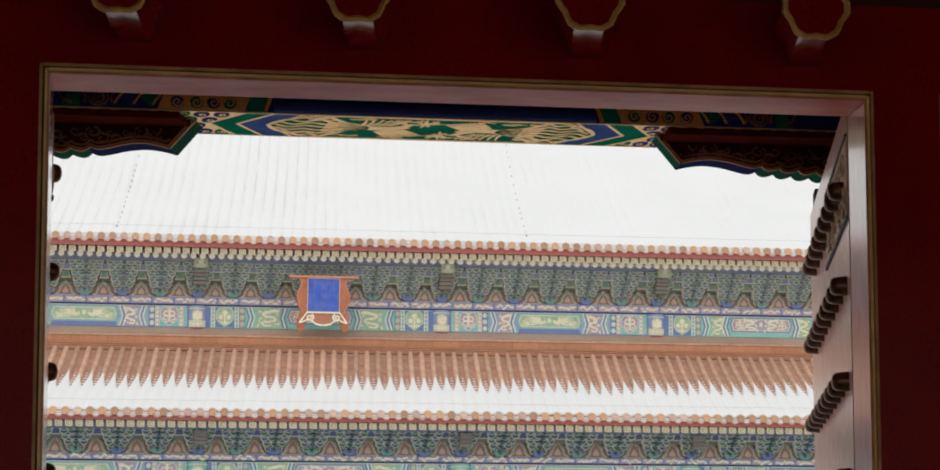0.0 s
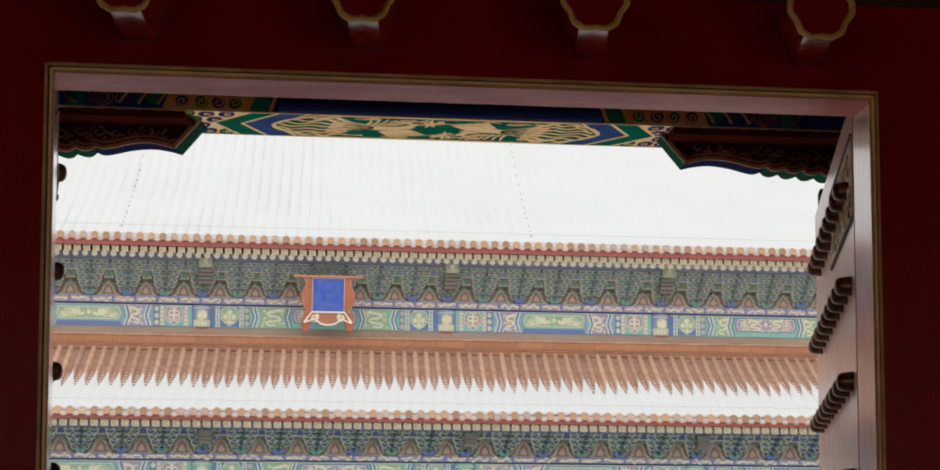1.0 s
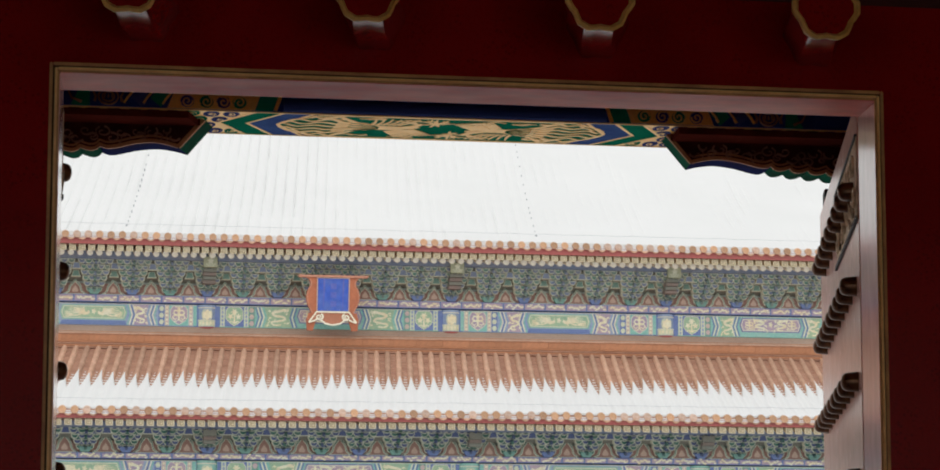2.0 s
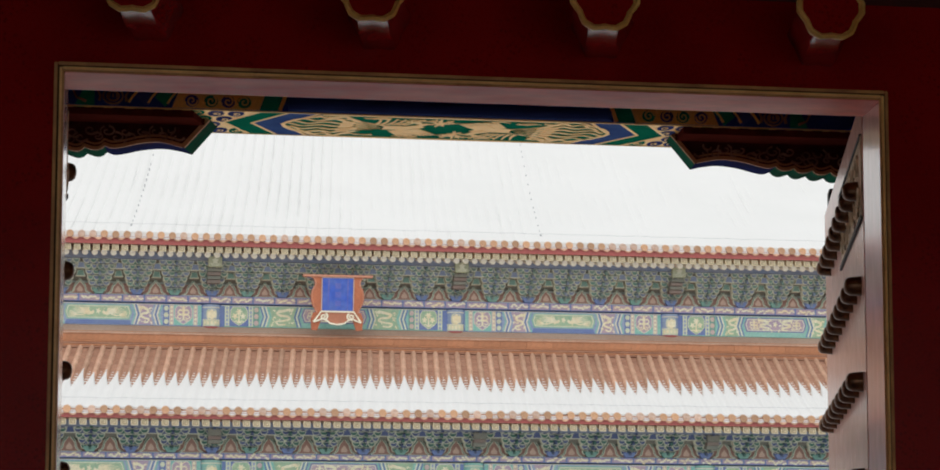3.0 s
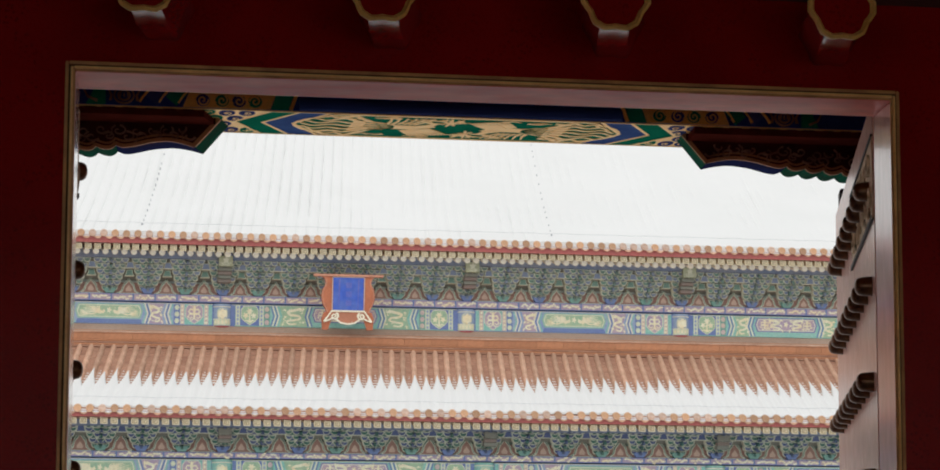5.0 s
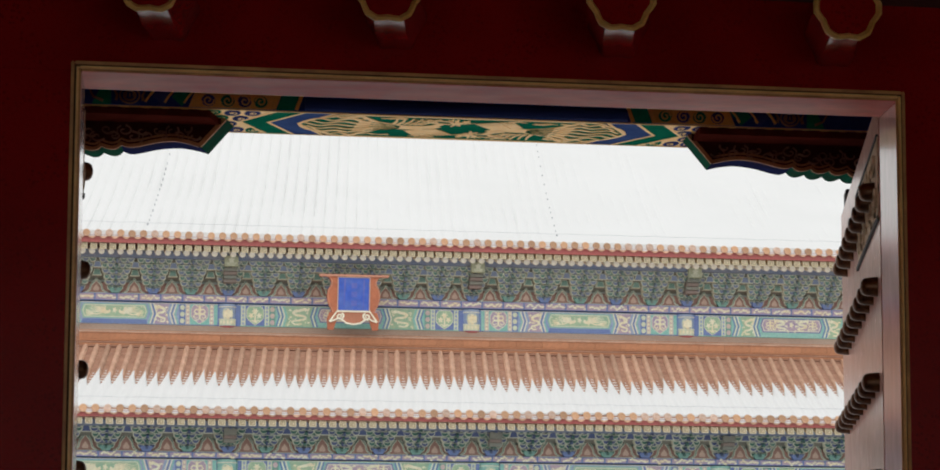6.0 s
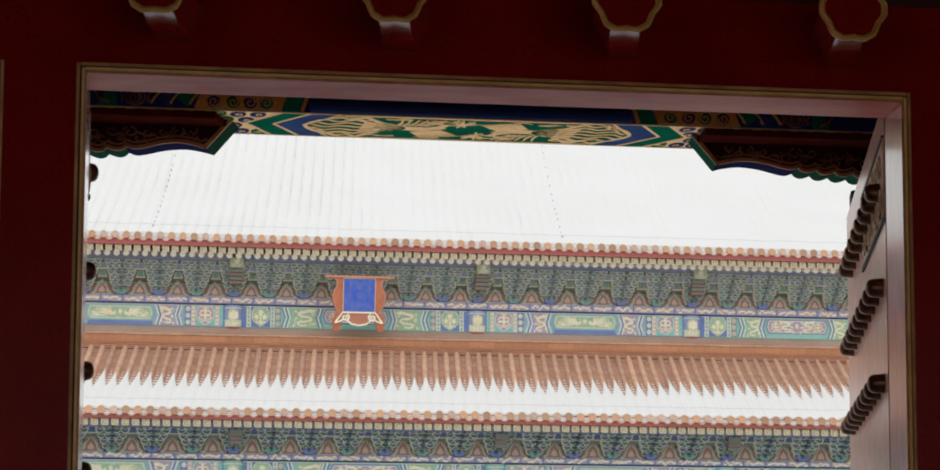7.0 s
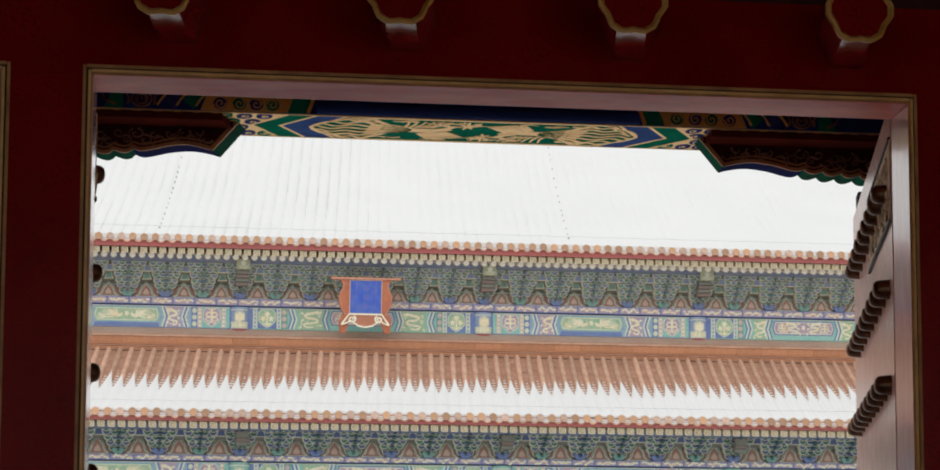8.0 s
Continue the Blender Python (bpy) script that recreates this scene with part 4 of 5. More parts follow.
def make_meshes(green, blue, *a):
    out = {}
    for key, (ma, mb, mc) in (("x", (green, blue, P_DEEP)), ("y", (blue, green, P_GREEN))):
        pale, ca, cb, lowb = bracket_meshes(*a)
        out["pale"] = finish("arm_outline", pale, P_LINE)
        out[key + "a"], out[key + "b"], out[key + "c"] = finish("arm_face", ca, ma), finish("block_face", cb, mb), finish("bracket_set", lowb, mc)
    return out


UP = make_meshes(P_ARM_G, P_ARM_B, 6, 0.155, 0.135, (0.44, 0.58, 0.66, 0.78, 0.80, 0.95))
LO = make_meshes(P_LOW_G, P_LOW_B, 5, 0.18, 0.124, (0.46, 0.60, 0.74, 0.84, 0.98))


def flame_board(w, h):
    """Meshes of the flame-shaped board between two sets: pale edge, rust field, tan flame."""
    def outline(s):
        half = curve([(w * 0.50, 0.0), (w * 0.42, h * 0.07), (w * 0.31, h * 0.16), (w * 0.265, h * 0.32), (w * 0.24, h * 0.50), (w * 0.15, h * 0.68), (w * 0.06, h * 0.82), (0.0, h)], 2)
        pts = [(-u, v) for u, v in half]
        pts = pts + [(-u, v) for u, v in reversed(pts[:-1])]
        return [(u * s, v * s) for u, v in pts]
    f = lambda u, v, q: (u, -q, v)
    a, a2, b, c = bmesh.new(), bmesh.new(), bmesh.new(), bmesh.new()
    prism(a, outline(1.0), f, -0.02, 0.03)
    prism(a2, outline(0.94), f, 0.03, 0.036)
    loop_line(a, outline(0.80), 0.018, f, 0.05, 0.036)
    prism(b, outline(0.77), f, 0.036, 0.044)
    drop = [(-0.07, 0.05), (0.07, 0.05), (0.088, 0.10), (0.06, 0.15), (0.0, 0.23), (-0.06, 0.15), (-0.088, 0.10)]
    prism(c, drop, f, 0.044, 0.056)
    ribbon(c, spiral(0.0, 0.10, 0.045, 1.3, 1.2), 0.016, 0.010, f, 0.066, 0.05)
    return finish("flame_board", a, P_LINE), finish("green_border", a2, P_ARM_G), finish("rust_field", b, P_RUST), finish("flame", c, P_FLAME)


def bell_mesh(material):
    """A bell-shaped painted block seen in the gap between two sets."""
    f = lambda u, v, q: (u, -q, v)
    a, b = bmesh.new(), bmesh.new()
    P = [(-0.135, 0.0), (0.135, 0.0), (0.10, 0.07), (0.085, 0.17), (-0.085, 0.17), (-0.10, 0.07)]
    prism(a, P, f, -0.2, 0.0)
    prism(b, [(u * 0.82, 0.012 + v * 0.84) for u, v in P], f, 0.0, 0.008)
    return finish("gap_block", a, P_LINE), finish("block_face", b, material)


BELL_G, BELL_B, BELL_L = bell_mesh(P_ARM_G), bell_mesh(P_ARM_B), bell_mesh(P_LOW_B)
FU, FLW = flame_board(0.68, 0.46), flame_board(0.70, 0.53)


def bracket_row(y, z, bays, meshes, flames, counts, tall):
    for k, (a, b, n) in enumerate(zip(bays, bays[1:], counts)):
        for i in range(n):
            x = a + (b - a) * i / n
            if X0 - 1.2 < x < X1 + 1.2:
                bracket_set(x, y, z, meshes, "xy"[i % 2])
            xf = a + (b - a) * (i + 0.5) / n
            if X0 - 1.2 < xf < X1 + 1.2:
                ob = piece("flame_board", flames[0], hall, (xf, y - 0.02, z))
                piece("green_border", flames[1], ob)
                piece("rust_field", flames[2], ob)
                piece("flame", flames[3], ob)
                for (ma, mb), dy, dz in ((BELL_G, -0.42, 0.44), (BELL_B, -0.72, 0.62)) if tall else ((BELL_L, -0.62, 0.44),):
                    gb = piece("gap_block", ma, hall, (xf, y + dy, z + dz))
                    piece("block_face", mb, gb)


bm = bmesh.new()
sweep(bm, [(YU + 0.03, 10.95), (YU - 0.76, 11.42), (YU - 0.72, 11.48), (YU + 0.03, 11.03)], HX0 + 3, HX1 - 3)
part("inclined_board", bm, P_BOARD, hall, "inclined painted boarding behind the brackets")
bm = bmesh.new()
sweep(bm, [(YL + 0.09, 6.26), (YL - 0.72, 6.56), (YL - 0.68, 6.62), (YL + 0.09, 6.34)], HX0 + 3, HX1 - 3)
part("inclined_board", bm, P_BOARD, hall, "inclined painted boarding behind the brackets")
for y, z in ((YU, 10.585), (YL, 5.945)):
    part("rust_board", boxed(HX0 + 3, HX1 - 3, y - 0.005, y + 0.02, z, z + 0.30), P_RUST, hall, "rust red boarding at the foot of the brackets")
COUNTS = (6, 6, 7, 6, 6)
bracket_row(YU, 10.585, BAYS, UP, FU, COUNTS, True)
LBAYS = [b - 0.36 for b in BAYS]
part("lower_backing", boxed(HX0 + 2, HX1 - 2, YL + 0.02, YL + 0.1, 5.945, 6.6), P_ARM_G, hall)
part("lower_backing", boxed(HX0 + 2, HX1 - 2, YL + 0.1, YL + 0.7, 5.4, 6.9), P_GREY, hall, "shaded boarding behind the brackets")
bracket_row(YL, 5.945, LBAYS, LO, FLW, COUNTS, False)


# painted beams
def zig(x, w, z0, z1, d):
    """A chevron band in (u, v), pointing along d."""
    zm = (z0 + z1) / 2
    return [(x, z0), (x + w, z0), (x + w + d, zm), (x + w, z1), (x, z1), (x + d, zm)]


def seated_dragon(bm, cx, cz, w, h, f):
    """A gold dragon seen from the front: head above, coils to both sides, claws below."""
    prism(bm, petals(cx, cz + h * 0.36, w * 0.13, h * 0.12, 5, 0.25, 1.57), f, 0.005, 0.014)
    ribbon(bm, [(cx, cz + h * 0.30), (cx, cz - h * 0.30)], w * 0.16, w * 0.10, f, 0.013, 0.005)
    for sg in (-1, 1):
        ribbon(bm, [(cx, cz + h * 0.20), (cx + sg * w * 0.24, cz + h * 0.24), (cx + sg * w * 0.34, cz + h * 0.08), (cx + sg * w * 0.18, cz - h * 0.02), (cx, cz + h * 0.02)], w * 0.10, w * 0.07, f, 0.014, 0.005)
        ribbon(bm, [(cx, cz - h * 0.06), (cx + sg * w * 0.28, cz - h * 0.04), (cx + sg * w * 0.38, cz - h * 0.20), (cx + sg * w * 0.22, cz - h * 0.30), (cx + sg * w * 0.12, cz - h * 0.20)], w * 0.10, w * 0.06, f, 0.0145, 0.005)
        ribbon(bm, [(cx, cz - h * 0.28), (cx + sg * w * 0.14, cz - h * 0.40), (cx + sg * w * 0.26, cz - h * 0.38)], w * 0.09, w * 0.04, f, 0.015, 0.005)
        ribbon(bm, [(cx + sg * w * 0.12, cz + h * 0.40), (cx + sg * w * 0.22, cz + h * 0.46)], w * 0.06, w * 0.03, f, 0.014, 0.005)


def climbing_dragon(bm, rg, cx, cz, w, h, sg, f):
    """A gold dragon climbing in an S, with claws, flames and cloud dots."""
    P = [(0.30, 0.42), (0.05, 0.34), (-0.22, 0.24), (-0.10, 0.08), (0.18, 0.04), (0.28, -0.10), (0.02, -0.20), (-0.26, -0.26), (-0.16, -0.42), (0.12, -0.40)]
    ribbon(bm, curve([(cx + sg * w * u, cz + h * v) for u, v in P], 4), 0.080, 0.040, f, 0.014, 0.005)
    prism(bm, petals(cx + sg * w * 0.30, cz + h * 0.36, 0.065, 0.055, 4, 0.3, 0.5), f, 0.005, 0.015)
    for u, v, a in ((-0.30, 0.30, 2.4), (0.30, 0.16, 0.5), (-0.28, -0.04, 3.0), (0.34, -0.30, -0.4), (0.36, 0.34, 0.8), (-0.38, -0.40, 3.6)):
        p = (cx + sg * w * u, cz + h * v)
        ribbon(bm, [p, (p[0] + sg * 0.05 * math.cos(a), p[1] + 0.05 * math.sin(a)), (p[0] + sg * 0.085 * math.cos(a + 0.7), p[1] + 0.085 * math.sin(a + 0.7))], 0.055, 0.016, f, 0.015, 0.005)
    for k in range(8):
        prism(bm, oval(cx + rg.uniform(-0.42, 0.42) * w, cz + rg.uniform(-0.42, 0.42) * h, 0.024, 0.020, 6), f, 0.005, 0.012)


def painted_bay(a, b, z0, z1, y, scheme, seed):
    """The beam of one bay, symmetric about its middle: end strips, box, chevrons, dragon field, long panel."""
    rg = random.Random(seed)
    f = lambda u, v, h: (u, y - h, v)
    c, half = (a + b) / 2, (b - a) / 2 - 0.27
    ground, edge, panel = (P_BLUE, P_TEAL, P_LEAF) if scheme else (P_TEAL, P_DEEP, P_MUTED)
    bm = boxed(a + 0.26, b - 0.26, y, y + 0.5, z0, z1, bevel=0.01)
    ob = part("painted_beam", bm, ground, hall, "beam painted blue, green and gold")
    hmid = half - 0.86
    lo, hi = z0 + 0.025, z1 - 0.025
    zc, zh = (lo + hi) / 2, hi - lo
    acc = {}

    def bmof(key):
        if key not in acc:
            acc[key] = bmesh.new()
        return acc[key]

    for s in (-1, 1):
        g = lambda u, v, h: f(c + s * u, v, h)
        e = half
        rect = lambda key, u0, u1, v0, v1, h0=0.0, h1=0.005: prism(bmof(key), [(u0, v0), (u1, v0), (u1, v1), (u0, v1)], g, h0, h1)
        rect("edge", e - 0.10, e - 0.005, lo, hi)
        # two beaded strips on either side of the box
        for u0, u1 in ((e - 0.225, e - 0.11), (e - 0.885, e - 0.77)):
            rect("strip", u0, u1, lo, hi)
            um = (u0 + u1) / 2
            for k in range(5):
                v = lo + zh * (k + 0.5) / 5
                prism(bmof("bead"), oval(um, v, 0.030, 0.042, 8), g, 0.005, 0.010)
            for u in (u0 + 0.008, u1 - 0.008):
                ribbon(bmof("pale"), [(u, lo), (u, hi)], 0.014, 0.014, g, 0.012, 0.004)
        # the box with its round field, pointed at the foot
        u0, u1 = e - 0.76, e - 0.235
        um = (u0 + u1) / 2
        rect("box", u0, u1, lo, hi)
        field = [(um, lo + 0.02), (um + 0.16, lo + 0.13), (um + 0.235, lo + 0.22), (um + 0.235, hi - 0.12), (um + 0.17, hi - 0.02), (um - 0.17, hi - 0.02), (um - 0.235, hi - 0.12), (um - 0.235, lo + 0.22), (um - 0.16, lo + 0.13)]
        prism(bmof("round"), field, g, 0.005, 0.008)
        loop_line(bmof("pale"), field, 0.016, g, 0.013, 0.005)
        if scheme:
            seated_dragon(bmof("cream"), um, zc + 0.03, 0.46, zh * 0.86, g)
        else:
            prism(bmof("cream"), petals(um, zc + 0.13, 0.10, 0.09, 6, 0.25), g, 0.008, 0.015)
            for sg in (-1, 1):
                prism(bmof("cream"), petals(um + sg * 0.11, zc + 0.0, 0.085, 0.09, 5, 0.25, sg), g, 0.008, 0.014)
                ribbon(bmof("cream"), [(um + sg * 0.02, zc - 0.18), (um + sg * 0.08, zc - 0.13), (um + sg * 0.14, zc - 0.15)], 0.05, 0.02, g, 0.014, 0.008)
            ribbon(bmof("cream"), [(um, zc - 0.20), (um, zc + 0.10)], 0.05, 0.04, g, 0.016, 0.008)
        # three stacked hexagons
        rect("hexground", e - 1.06, e - 0.895, lo, hi)
        for k in range(3):
            v = lo + zh * (k + 0.5) / 3
            prism(bmof("hexagon"), [(e - 0.975 + 0.070 * math.cos(1.047 * i), v + 0.078 * math.sin(1.047 * i)) for i in range(6)], g, 0.005, 0.010)
        # zigzag bands, dragon field, zigzag bands
        x = e - 1.105
        for k, key in enumerate(("edge", "pale", "dark", "pale")):
            prism(bmof(key), zig(x - 0.050 * k, 0.036, lo, hi, -0.085), g, 0.0, 0.006)
        x2 = x - 0.20
        L = hmid - 1.40 - 0.20
        P = [(x2 - 0.02, lo), (x2 - 0.105, zc), (x2 - 0.02, hi), (x2 - L - 0.10, hi), (x2 - L - 0.02, zc), (x2 - L - 0.10, lo)]
        prism(bmof("dragonfield"), P, g, 0.0, 0.004)
        climbing_dragon(bmof("cream"), rg, x2 - L / 2 - 0.06, zc, max(L, 0.30), zh * 0.92, -1, g)
        x3 = x2 - L - 0.10
        for k, key in enumerate(("pale", "dark", "pale", "edge")):
            prism(bmof(key), zig(x3 - 0.050 * k, 0.036, lo, hi, 0.085), g, 0.0, 0.006)
        hp = x3 - 0.13
    # long panel in the middle with its foot band
    hi2, lo2 = hi - 0.02, lo + 0.125
    zm = (hi2 + lo2) / 2
    g = lambda u, v, h: f(c + u, v, h)
    hexa = lambda d: [(-hp + 0.07 + d, lo2 + d), (hp - 0.07 - d, lo2 + d), (hp - d * 1.3, zm), (hp - 0.07 - d, hi2 - d), (-hp + 0.07 + d, hi2 - d), (-hp + d * 1.3, zm)]
    prism(bmof("panel"), hexa(0.0), g, 0.0, 0.005)
    loop_line(bmof("edge" if scheme else "dark"), hexa(0.016), 0.022, g, 0.010, 0.004)
    loop_line(bmof("pale"), hexa(0.045), 0.020, g, 0.012, 0.004)
    for s in (-1, 1):
        gm = lambda u, v, h: g(s * u, v, h)
        if scheme:
            # a bird facing the flower in the middle, its wing fanned over the panel and its tail streaming to the end
            prism(bmof("cream"), [(0.10, zm - 0.02), (0.15, zm - 0.07), (0.26, zm - 0.09), (0.36, zm - 0.05), (0.28, zm - 0.01), (0.18, zm + 0.01), (0.13, zm + 0.05)], gm, 0.005, 0.012)
            for k in range(12):
                q = k / 11
                t = 1.25 - 1.25 * q
                L = 0.17 + 0.42 * q
                tip = (0.20 + L * math.cos(t), zm - 0.05 + min(L * math.sin(t), 0.185))
                ribbon(bmof("cream"), [(0.20 + 0.06 * q, zm - 0.04), ((0.20 + tip[0]) / 2 + 0.03, (zm + tip[1]) / 2 - 0.01), tip], 0.034, 0.014, gm, 0.0135, 0.005)
            for k in range(6):
                q = k / 5
                ribbon(bmof("cream"), curve([(0.34, zm - 0.06), (0.50, zm - 0.09 - 0.02 * q), (0.64, zm - 0.12 + 0.08 * q), (hp - 0.14, zm - 0.13 + 0.15 * q)], 4), 0.024, 0.012, gm, 0.0125, 0.005)
        else:
            climbing_dragon(bmof("cream"), rg, hp * 0.34, zm, 0.46, (hi2 - lo2) * 0.85, 1, gm)
            seated_dragon(bmof("cream"), hp * 0.68, zm, 0.34, (hi2 - lo2) * 0.80, gm)
        for k in range(16):
            u, v = rg.uniform(0.12, hp - 0.12), lo2 + 0.075 + (hi2 - lo2 - 0.15) * rg.random()
            prism(bmof("cream"), petals(u, v, 0.022, 0.020, 3, 0.3, rg.uniform(0, 6), 9), gm, 0.005, 0.009)
    prism(bmof("cream"), petals(0, zm + 0.02, 0.07, 0.09, 5), g, 0.004, 0.012)
    prism(bmof("foot"), [(-hp + 0.02, lo - 0.01), (hp - 0.02, lo - 0.01), (hp - 0.06, lo2 - 0.02), (-hp + 0.06, lo2 - 0.02)], g, 0.0, 0.005)
    ribbon(bmof("pale"), [(-half, hi + 0.012), (half, hi + 0.012)], 0.014, 0.014, g, 0.006)
    table = {"edge": edge, "strip": P_ROSE if scheme else P_SAGE, "bead": P_CREAM if scheme else P_BLUE, "cream": P_CREAM, "box": P_TEAL if scheme else P_DEEP,
             "round": P_MUTED if scheme else P_LEAF, "pale": P_PALE, "dark": P_DEEP, "hexground": P_DEEP if scheme else P_GREEN, "hexagon": P_SAGE if scheme else P_ROSE,
             "dragonfield": P_MUTED if scheme else P_LEAF, "panel": panel, "foot": P_DEEP if scheme else P_TEAL}
    names = {"edge": "edge_band", "strip": "beaded_strip", "bead": "bead", "cream": "gilt_motif", "box": "end_box", "round": "round_field", "pale": "pale_line", "dark": "dark_chevron",
             "hexground": "hexagon_ground", "hexagon": "hexagon", "dragonfield": "dragon_field", "panel": "long_panel", "foot": "lower_band"}
    for key, bm in acc.items():
        tagged(part(names[key], bm, table[key], ob), kind="stuff" if key not in ("panel", "foot") else "")
    return ob


def column_head(x, y, z0, z1, r, mat_c):
    bm = bmesh.new()
    lathe(bm, ((r, z0), (r, z1)), 20, lambda u, v, h: (x + u, y + v, h))
    ob = part("column_head", bm, mat_c, hall, "painted column head", smooth=True)
    bm = bmesh.new()
    f = lambda u, v, h: (x + (r + h) * math.sin(u / r), y - (r + h) * math.cos(u / r), v)
    zm = (z0 + z1) / 2
    prism(bm, [(u, v) for u, v in petals(0, zm + 0.02, 0.125, 0.15, 6, 0.10, 1.57)], f, 0.004, 0.048)
    for k in range(5):
        prism(bm, oval(-0.20 + 0.10 * k, z0 + 0.10, 0.035, 0.05, 8), f, 0.006, 0.014)
    part("gilt_motif", bm, P_CREAM, ob)
    bm = bmesh.new()
    lathe(bm, ((r + 0.004, z0 + 0.01), (r + 0.004, z0 + 0.17)), 20, lambda u, v, h: (x + u, y + v, h))
    part("sage_band", bm, P_SAGE, ob, smooth=True)
    bm = bmesh.new()
    prism(bm, petals(0, zm + 0.03, 0.165, 0.175, 4, 0.05, 0.785), f, 0.001, 0.004)
    part("sage_field", bm, P_SAGE, ob)
    bm = bmesh.new()
    for v in (z1 - 0.08, z0 + 0.18):
        pts = [(-r * 1.4 + 2.8 * r * k / 12, v) for k in range(13)]
        ribbon(bm, pts, 0.025, 0.025, f, 0.008)
    tagged(part("pale_line", bm, P_PALE, ob), kind="stuff")
    bm = bmesh.new()
    lathe(bm, ((r * 0.98, z0 - 0.06), (r * 0.98, z0 - 0.001)), 20, lambda u, v, h: (x + u, y + v, h))
    part("column_foot", bm, P_RED, ob, "red column below the paint")
    return ob


def plate_band(y, z0, z1, x0, x1, seed):
    """The thin band above the beams, cut into gold-scrolled lengths."""
    ob = part("plate_band", boxed(HX0 + 3, HX1 - 3, y - 0.10, y + 0.4, z0, z1, bevel=0.006), P_DEEP, hall, "blue plate with gold scrolls")
    f = lambda u, v, h: (u, y - 0.10 - h, v)
    rg = random.Random(seed)
    rose, cream = bmesh.new(), bmesh.new()
    x = x0
    while x < x1:
        prism(rose, [(x, z0 + 0.02), (x + 0.55, z0 + 0.02), (x + 0.55, z1 - 0.02), (x, z1 - 0.02)], f, 0.0, 0.004)
        zm, up = (z0 + z1) / 2, rg.choice((-1, 1))
        for k in range(11):
            u, v = x + 0.05 + 0.044 * k, zm + up * 0.022 * math.sin(k * 1.1) + rg.uniform(-0.03, 0.03)
            ribbon(cream, [(u, v), (u + 0.035, v + rg.uniform(-0.035, 0.035)), (u + 0.065, v + rg.uniform(-0.02, 0.02))], 0.058, 0.024, f, 0.014, 0.003)
        x += 0.60
    tagged(part("scroll_ground", rose, P_MUTED, ob), kind="stuff")
    tagged(part("gilt_motif", cream, P_CREAM, ob), kind="stuff")
    return ob


ZB0, ZB1 = 9.740, 10.345
for k, (a, b) in enumerate(zip(BAYS, BAYS[1:])):
    if k in (1, 2, 3, 4):
        painted_bay(a, b, ZB0, ZB1, YU, k % 2 == 1, 20 + k)
for x in BAYS[1:]:
    column_head(x, YU + 0.12, ZB0, ZB1, 0.262, P_BLUE)
# deep blue strips paint the shade on both sides of each column head
for x in BAYS[1:]:
    part("beam_joint", boxed(x - 0.345, x + 0.345, YU - 0.004, YU + 0.1, ZB0, ZB1), P_DEEP, hall, "deep blue strip for the shade beside a column head")
plate_band(YU, 10.375, 10.575, X0 - 1, X1 + 1, 3)
part("beam_fillet", boxed(HX0 + 3, HX1 - 3, YU + 0.1, YU + 0.5, 10.345, 10.375), P_DEEP, hall)

for k, (a, b) in enumerate(zip(LBAYS, LBAYS[1:])):
    if k in (1, 2, 3, 4):
        painted_bay(a, b, 5.14, 5.755, YL, k % 2 == 1, 40 + k)
for x in LBAYS[1:]:
    column_head(x, YL + 0.12, 5.14, 5.755, 0.27, P_TEAL)
    column(x, YL + 0.12, 0.27, 5.0, WALL_RED, "red timber column of the great hall", "hall columns").location = (0, 0, 0)
plate_band(YL, 5.785, 5.935, X0 - 1, X1 + 1, 5)
part("beam_fillet", boxed(HX0 + 3, HX1 - 3, YL + 0.1, YL + 0.5, 5.755, 5.785), P_DEEP, hall)


# corbel panels over the columns under the upper eave
for x in BAYS[1:]:
    bm = boxed(x - 0.19, x + 0.19, YU - 1.10, YU - 0.95, 11.27, 11.56, bevel=0.01)
    panel = part("corbel_panel", bm, P_OLIVE, hall, "pale olive panel above a column")
    bm = bmesh.new()
    f = lambda u, v, h: (x + u, YU - 1.10 - h, v)
    prism(bm, petals(0, 11.44, 0.09, 0.09, 5, 0.2, 1.57), f, 0.001, 0.012)
    for k in range(3):
        ribbon(bm, [(-0.14 + 0.02 * k, 11.36 - 0.03 * k), (0.14 - 0.02 * k, 11.36 - 0.03 * k)], 0.014, 0.014, f, 0.008)
    part("gilt_motif", bm, P_LINE, panel)
    for k, m in enumerate((P_BOARD, P_SLAT, P_BOARD, P_SLAT)):
        bm = boxed(x - 0.18, x + 0.18, YU - 0.90 + 0.07 * k, YU - 0.60 + 0.07 * k, 11.17 - 0.10 * k, 11.262 - 0.10 * k, bevel=0.008)
        part("corbel_board", bm, m, hall)


# the same over the columns under the lower eave, its panel half hidden by the rafters
for x in LBAYS[1:]:
    part("corbel_panel", boxed(x - 0.17, x + 0.17, YL - 0.94, YL - 0.82, 6.33, 6.50, bevel=0.01), P_BOARD, hall, "grey olive panel above a column")
    for k, m in enumerate((P_SLAT, P_BOARD)):
        part("corbel_board", boxed(x - 0.16, x + 0.16, YL - 0.90 + 0.07 * k, YL - 0.60 + 0.07 * k, 6.235 - 0.09 * k, 6.322 - 0.09 * k, bevel=0.008), m, hall)


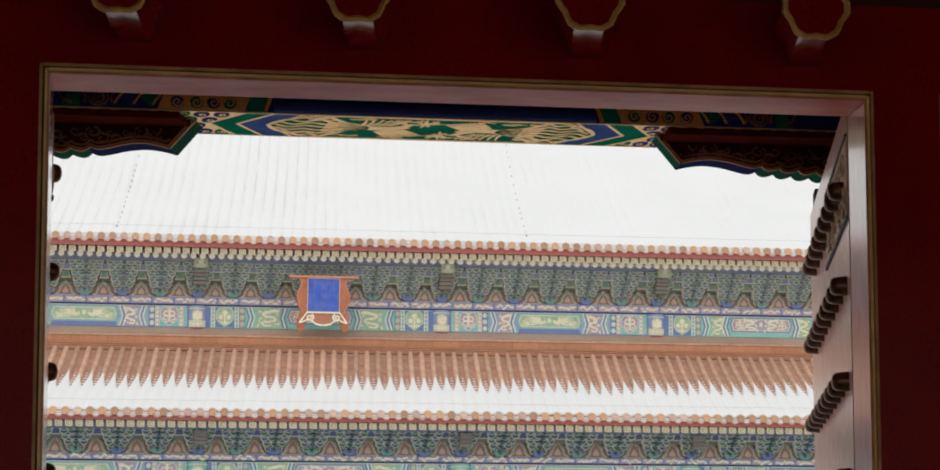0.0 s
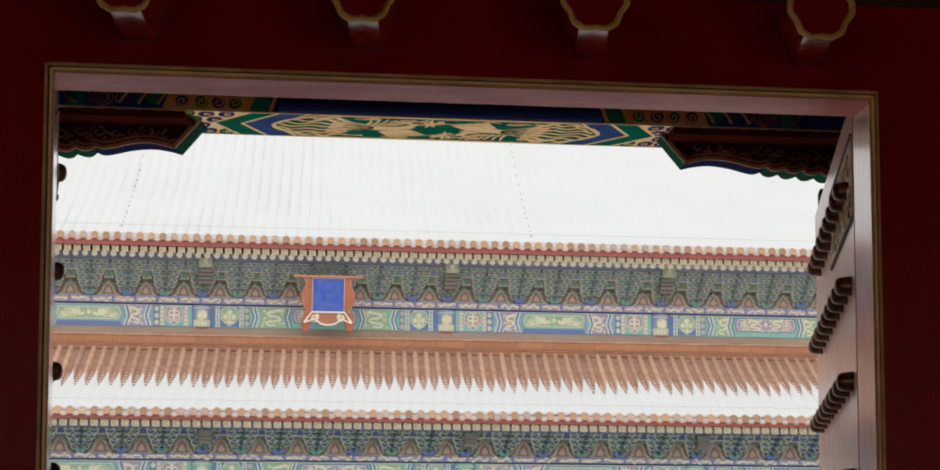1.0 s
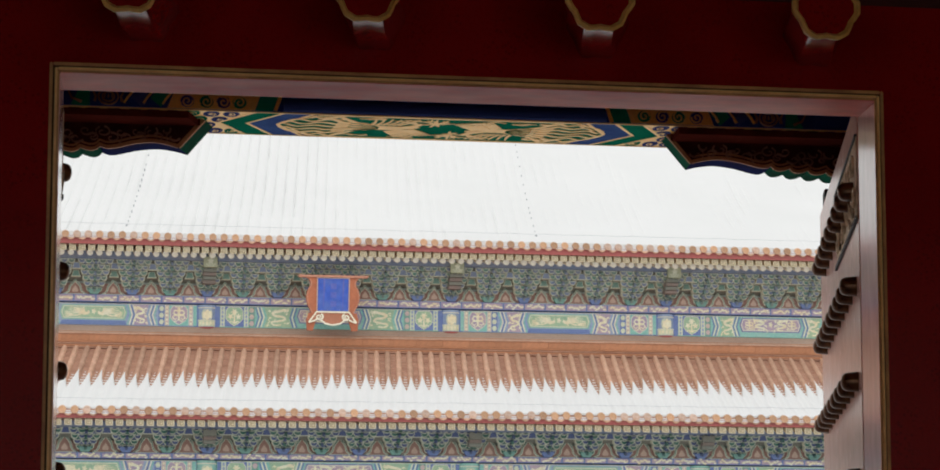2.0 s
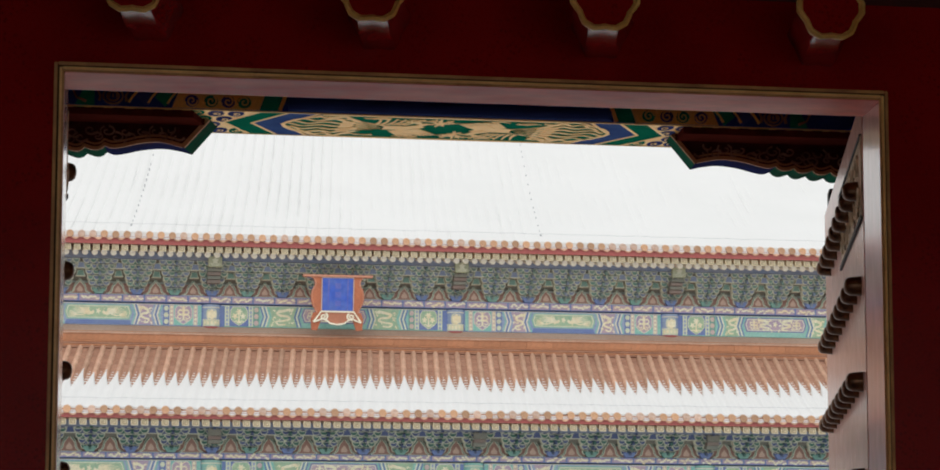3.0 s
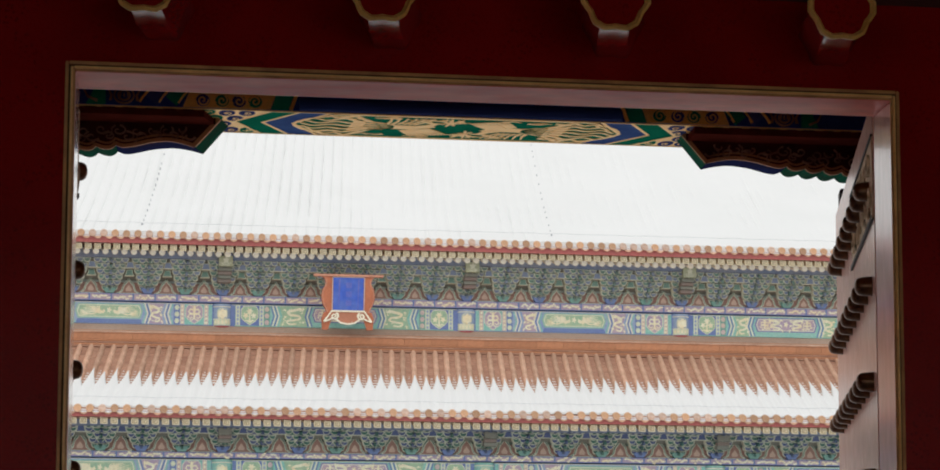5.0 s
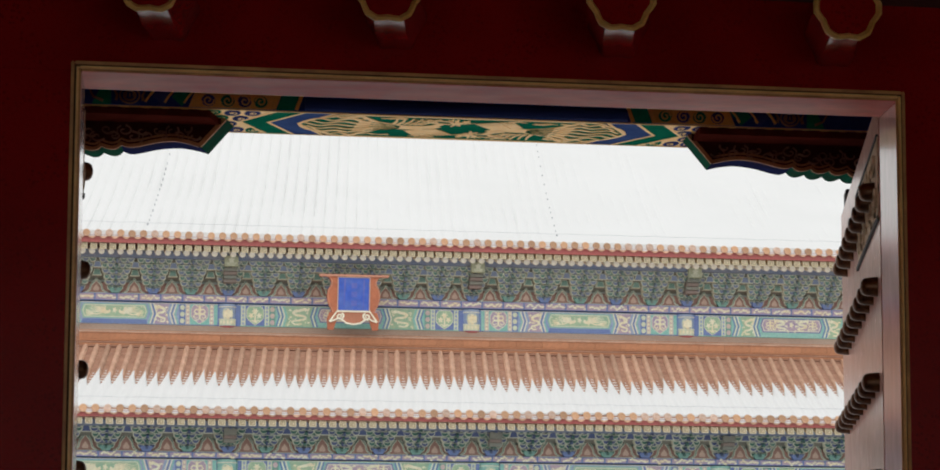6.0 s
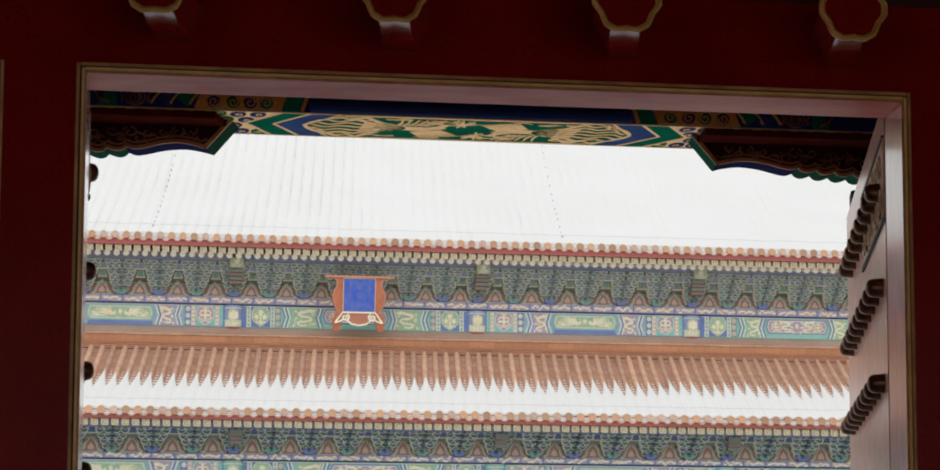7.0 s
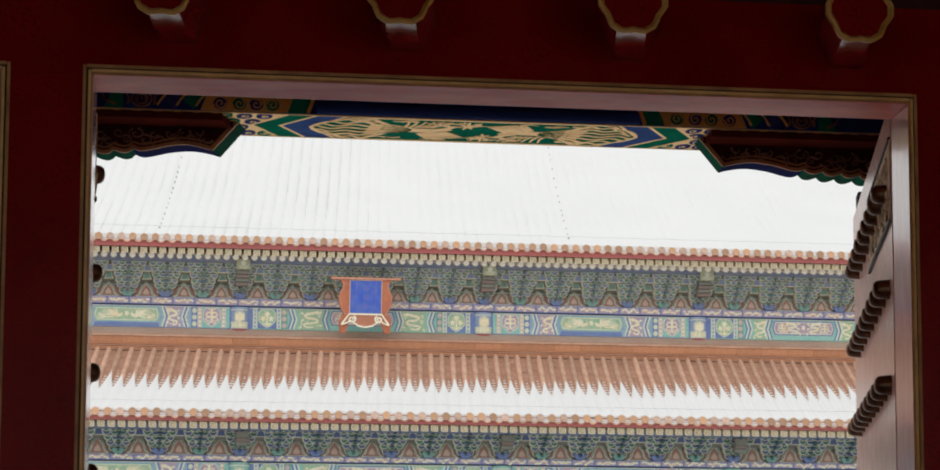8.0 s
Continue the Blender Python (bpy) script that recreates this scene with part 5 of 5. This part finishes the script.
# name board
def name_board():
    ob = thing("name_board", "blue name board in a red lobed frame", "sign")
    t = math.radians(-7)
    cx, cy, cz = 9.575, 74.85, 9.55
    def f(u, v, h):
        # leans forward at the top
        v = v * 0.90 + 0.145
        return (cx + u, cy - h * math.cos(t) + v * math.sin(t), cz + v * math.cos(t))
    side = curve([(-0.58, 0.36), (-0.62, 0.48), (-0.70, 0.66), (-0.735, 0.88), (-0.71, 1.08), (-0.635, 1.24), (-0.65, 1.38), (-0.74, 1.50)], 4)
    fr = side + [(-u, v) for u, v in reversed(side)]
    bm = bmesh.new()
    prism(bm, fr, f, 0.0, 0.10)
    frame_ob = part("frame_board", bm, PLAQUE_RED, ob, "orange-red lobed frame")
    bm = bmesh.new()
    for s in (-1, 1):
        for u, v in side[2:]:
            prism(bm, oval(s * (u + 0.025), v, 0.020, 0.020, 8), f, 0.10, 0.112)
    tagged(part("edge_bead", bm, PLAQUE_RAIL, frame_ob, "faded beads along the frame"), kind="stuff")
    for s in (-1, 1):
        bm = bmesh.new()
        prism(bm, [(s * u, v) for u, v in ((-0.66, 0.40), (-0.72, 0.20), (-0.70, -0.13), (-0.54, -0.14), (-0.48, 0.05), (-0.40, 0.40))], f, 0.0, 0.09)
        part("side_foot", bm, PLAQUE_RED, ob)
    bm = bmesh.new()
    prism(bm, [(-0.50, 0.40), (0.50, 0.40), (0.62, 0.14), (0.40, 0.24), (0.22, 0.10), (0.0, 0.02), (-0.22, 0.10), (-0.40, 0.24), (-0.62, 0.14)], f, 0.0, 0.12)
    part("apron", bm, APRON, ob, "brown apron")
    bm = bmesh.new()
    prism(bm, [(-0.95, 1.48), (0.95, 1.48), (0.97, 1.545), (-0.97, 1.545)], f, -0.02, 0.16)
    part("top_rail", bm, PLAQUE_RAIL, ob, "faded orange-red top rail")
    bm = bmesh.new()
    prism(bm, [(-0.42, 0.46), (0.42, 0.46), (0.42, 1.45), (-0.42, 1.45)], f, 0.10, 0.115)
    blue = part("blue_field", bm, PLAQUE_BLUE, ob, "bright blue field with bars in place of its writing")
    bm = bmesh.new()
    loop_line(bm, [(-0.44, 0.44), (0.44, 0.44), (0.44, 1.46), (-0.44, 1.46)], 0.018, f, 0.13, 0.10)
    part("field_border", bm, P_ROSE, ob)
    # plain bars stand in for the unreadable characters
    bm = bmesh.new()
    for k, v in enumerate((1.22, 0.95, 0.68)):
        prism(bm, [(-0.07, v - 0.09), (0.09, v - 0.09), (0.09, v + 0.08), (-0.07, v + 0.08)], f, 0.115, 0.119)
    for u, a, b in ((-0.26, 0.6, 1.42), (0.27, 0.5, 1.42)):
        ribbon(bm, [(u, a), (u + 0.01, b)], 0.03, 0.05, f, 0.119, 0.115)
    part("worn_bars", bm, hazed_paint("dull_violet", (0.09, 0.13, 0.50), (0.15, 0.17, 0.50)), blue)
    bm = bmesh.new()
    line = [(-0.66, 0.10), (-0.45, 0.425), (0.45, 0.425), (0.66, 0.10)]
    ribbon(bm, line, 0.05, 0.05, f, 0.15, 0.11)
    low_l = [(-0.66, 0.10), (-0.50, 0.16), (-0.42, 0.22), (-0.30, 0.16), (-0.20, 0.07), (0.0, 0.03), (0.20, 0.07), (0.30, 0.16), (0.42, 0.22), (0.50, 0.16), (0.66, 0.10)]
    ribbon(bm, low_l, 0.045, 0.045, f, 0.15, 0.11)
    for s in (-1, 1):
        ribbon(bm, [(s * u, v) for u, v in spiral(0.37, 0.27, 0.11, 1.5, 2.0)], 0.05, 0.035, f, 0.15, 0.11)
    part("scroll_trim", bm, hazed_paint("ivory_trim", (0.95, 0.88, 0.72), (0.9, 0.82, 0.64)), ob, "ivory scroll trim")
    bm = bmesh.new()
    for s in (-1, 1):
        box(bm, cx + s * 0.4 - 0.03, cx + s * 0.4 + 0.03, cy - 0.02, YU + 0.05, 10.7, 10.76)
    part("hanger", bm, IRON, ob)
    return ob


name_board()


WIRE = mat("wire_grey", (0.45, 0.47, 0.50), None, 0.6)


# wires lying along the snow
def wire(name, pts, r, label):
    cu = bpy.data.curves.new(name, "CURVE")
    cu.dimensions, cu.bevel_depth, cu.bevel_resolution = "3D", r, 1
    sp = cu.splines.new("POLY")
    sp.points.add(len(pts) - 1)
    for q, p in zip(sp.points, pts):
        q.co = (*p, 1)
    cu.materials.append(WIRE)
    return tagged(new(name, cu), label, "wire")


for at, s, sh in ((low_at, 0.86, XS_L), (up_at, 0.955, XS_U)):
    y, z = at(s)
    wire("conductor_wire", [(X0 + 0.5 * k, y, z + 0.16 + 0.02 * math.sin(k * 1.3) ** 2) for k in range(50)], 0.004, "thin grey conductor wire along the snowy eave")


# lightning conductors running up the great roof, only their clips showing through the snow
def conductor_clips(xe, seed):
    rg = random.Random(seed)
    bm = bmesh.new()
    s = 0.945
    while s > 0.30:
        y, z = up_at(s)
        x = xe + XS_U - SR * (YE - y)
        r = 0.026 if s > 0.94 else rg.uniform(0.009, 0.017)
        lathe(bm, ((r, 0.0), (r, 0.10), (r * 0.5, 0.115)), 6, lambda u, v, h: (x + u, y + v, z + h))
        s -= rg.choice((0.028, 0.035, 0.05))
    me = finish("conductor_clips", bm, CLIP)
    return tagged(new("conductor_clips", me), "line of small grey conductor clips up the snowy roof", "roof clips", kind="stuff")


CLIP = mat("weathered_clip", (0.42, 0.43, 0.46), None, 0.7)
conductor_clips(3.98, 1)
conductor_clips(15.38, 2)
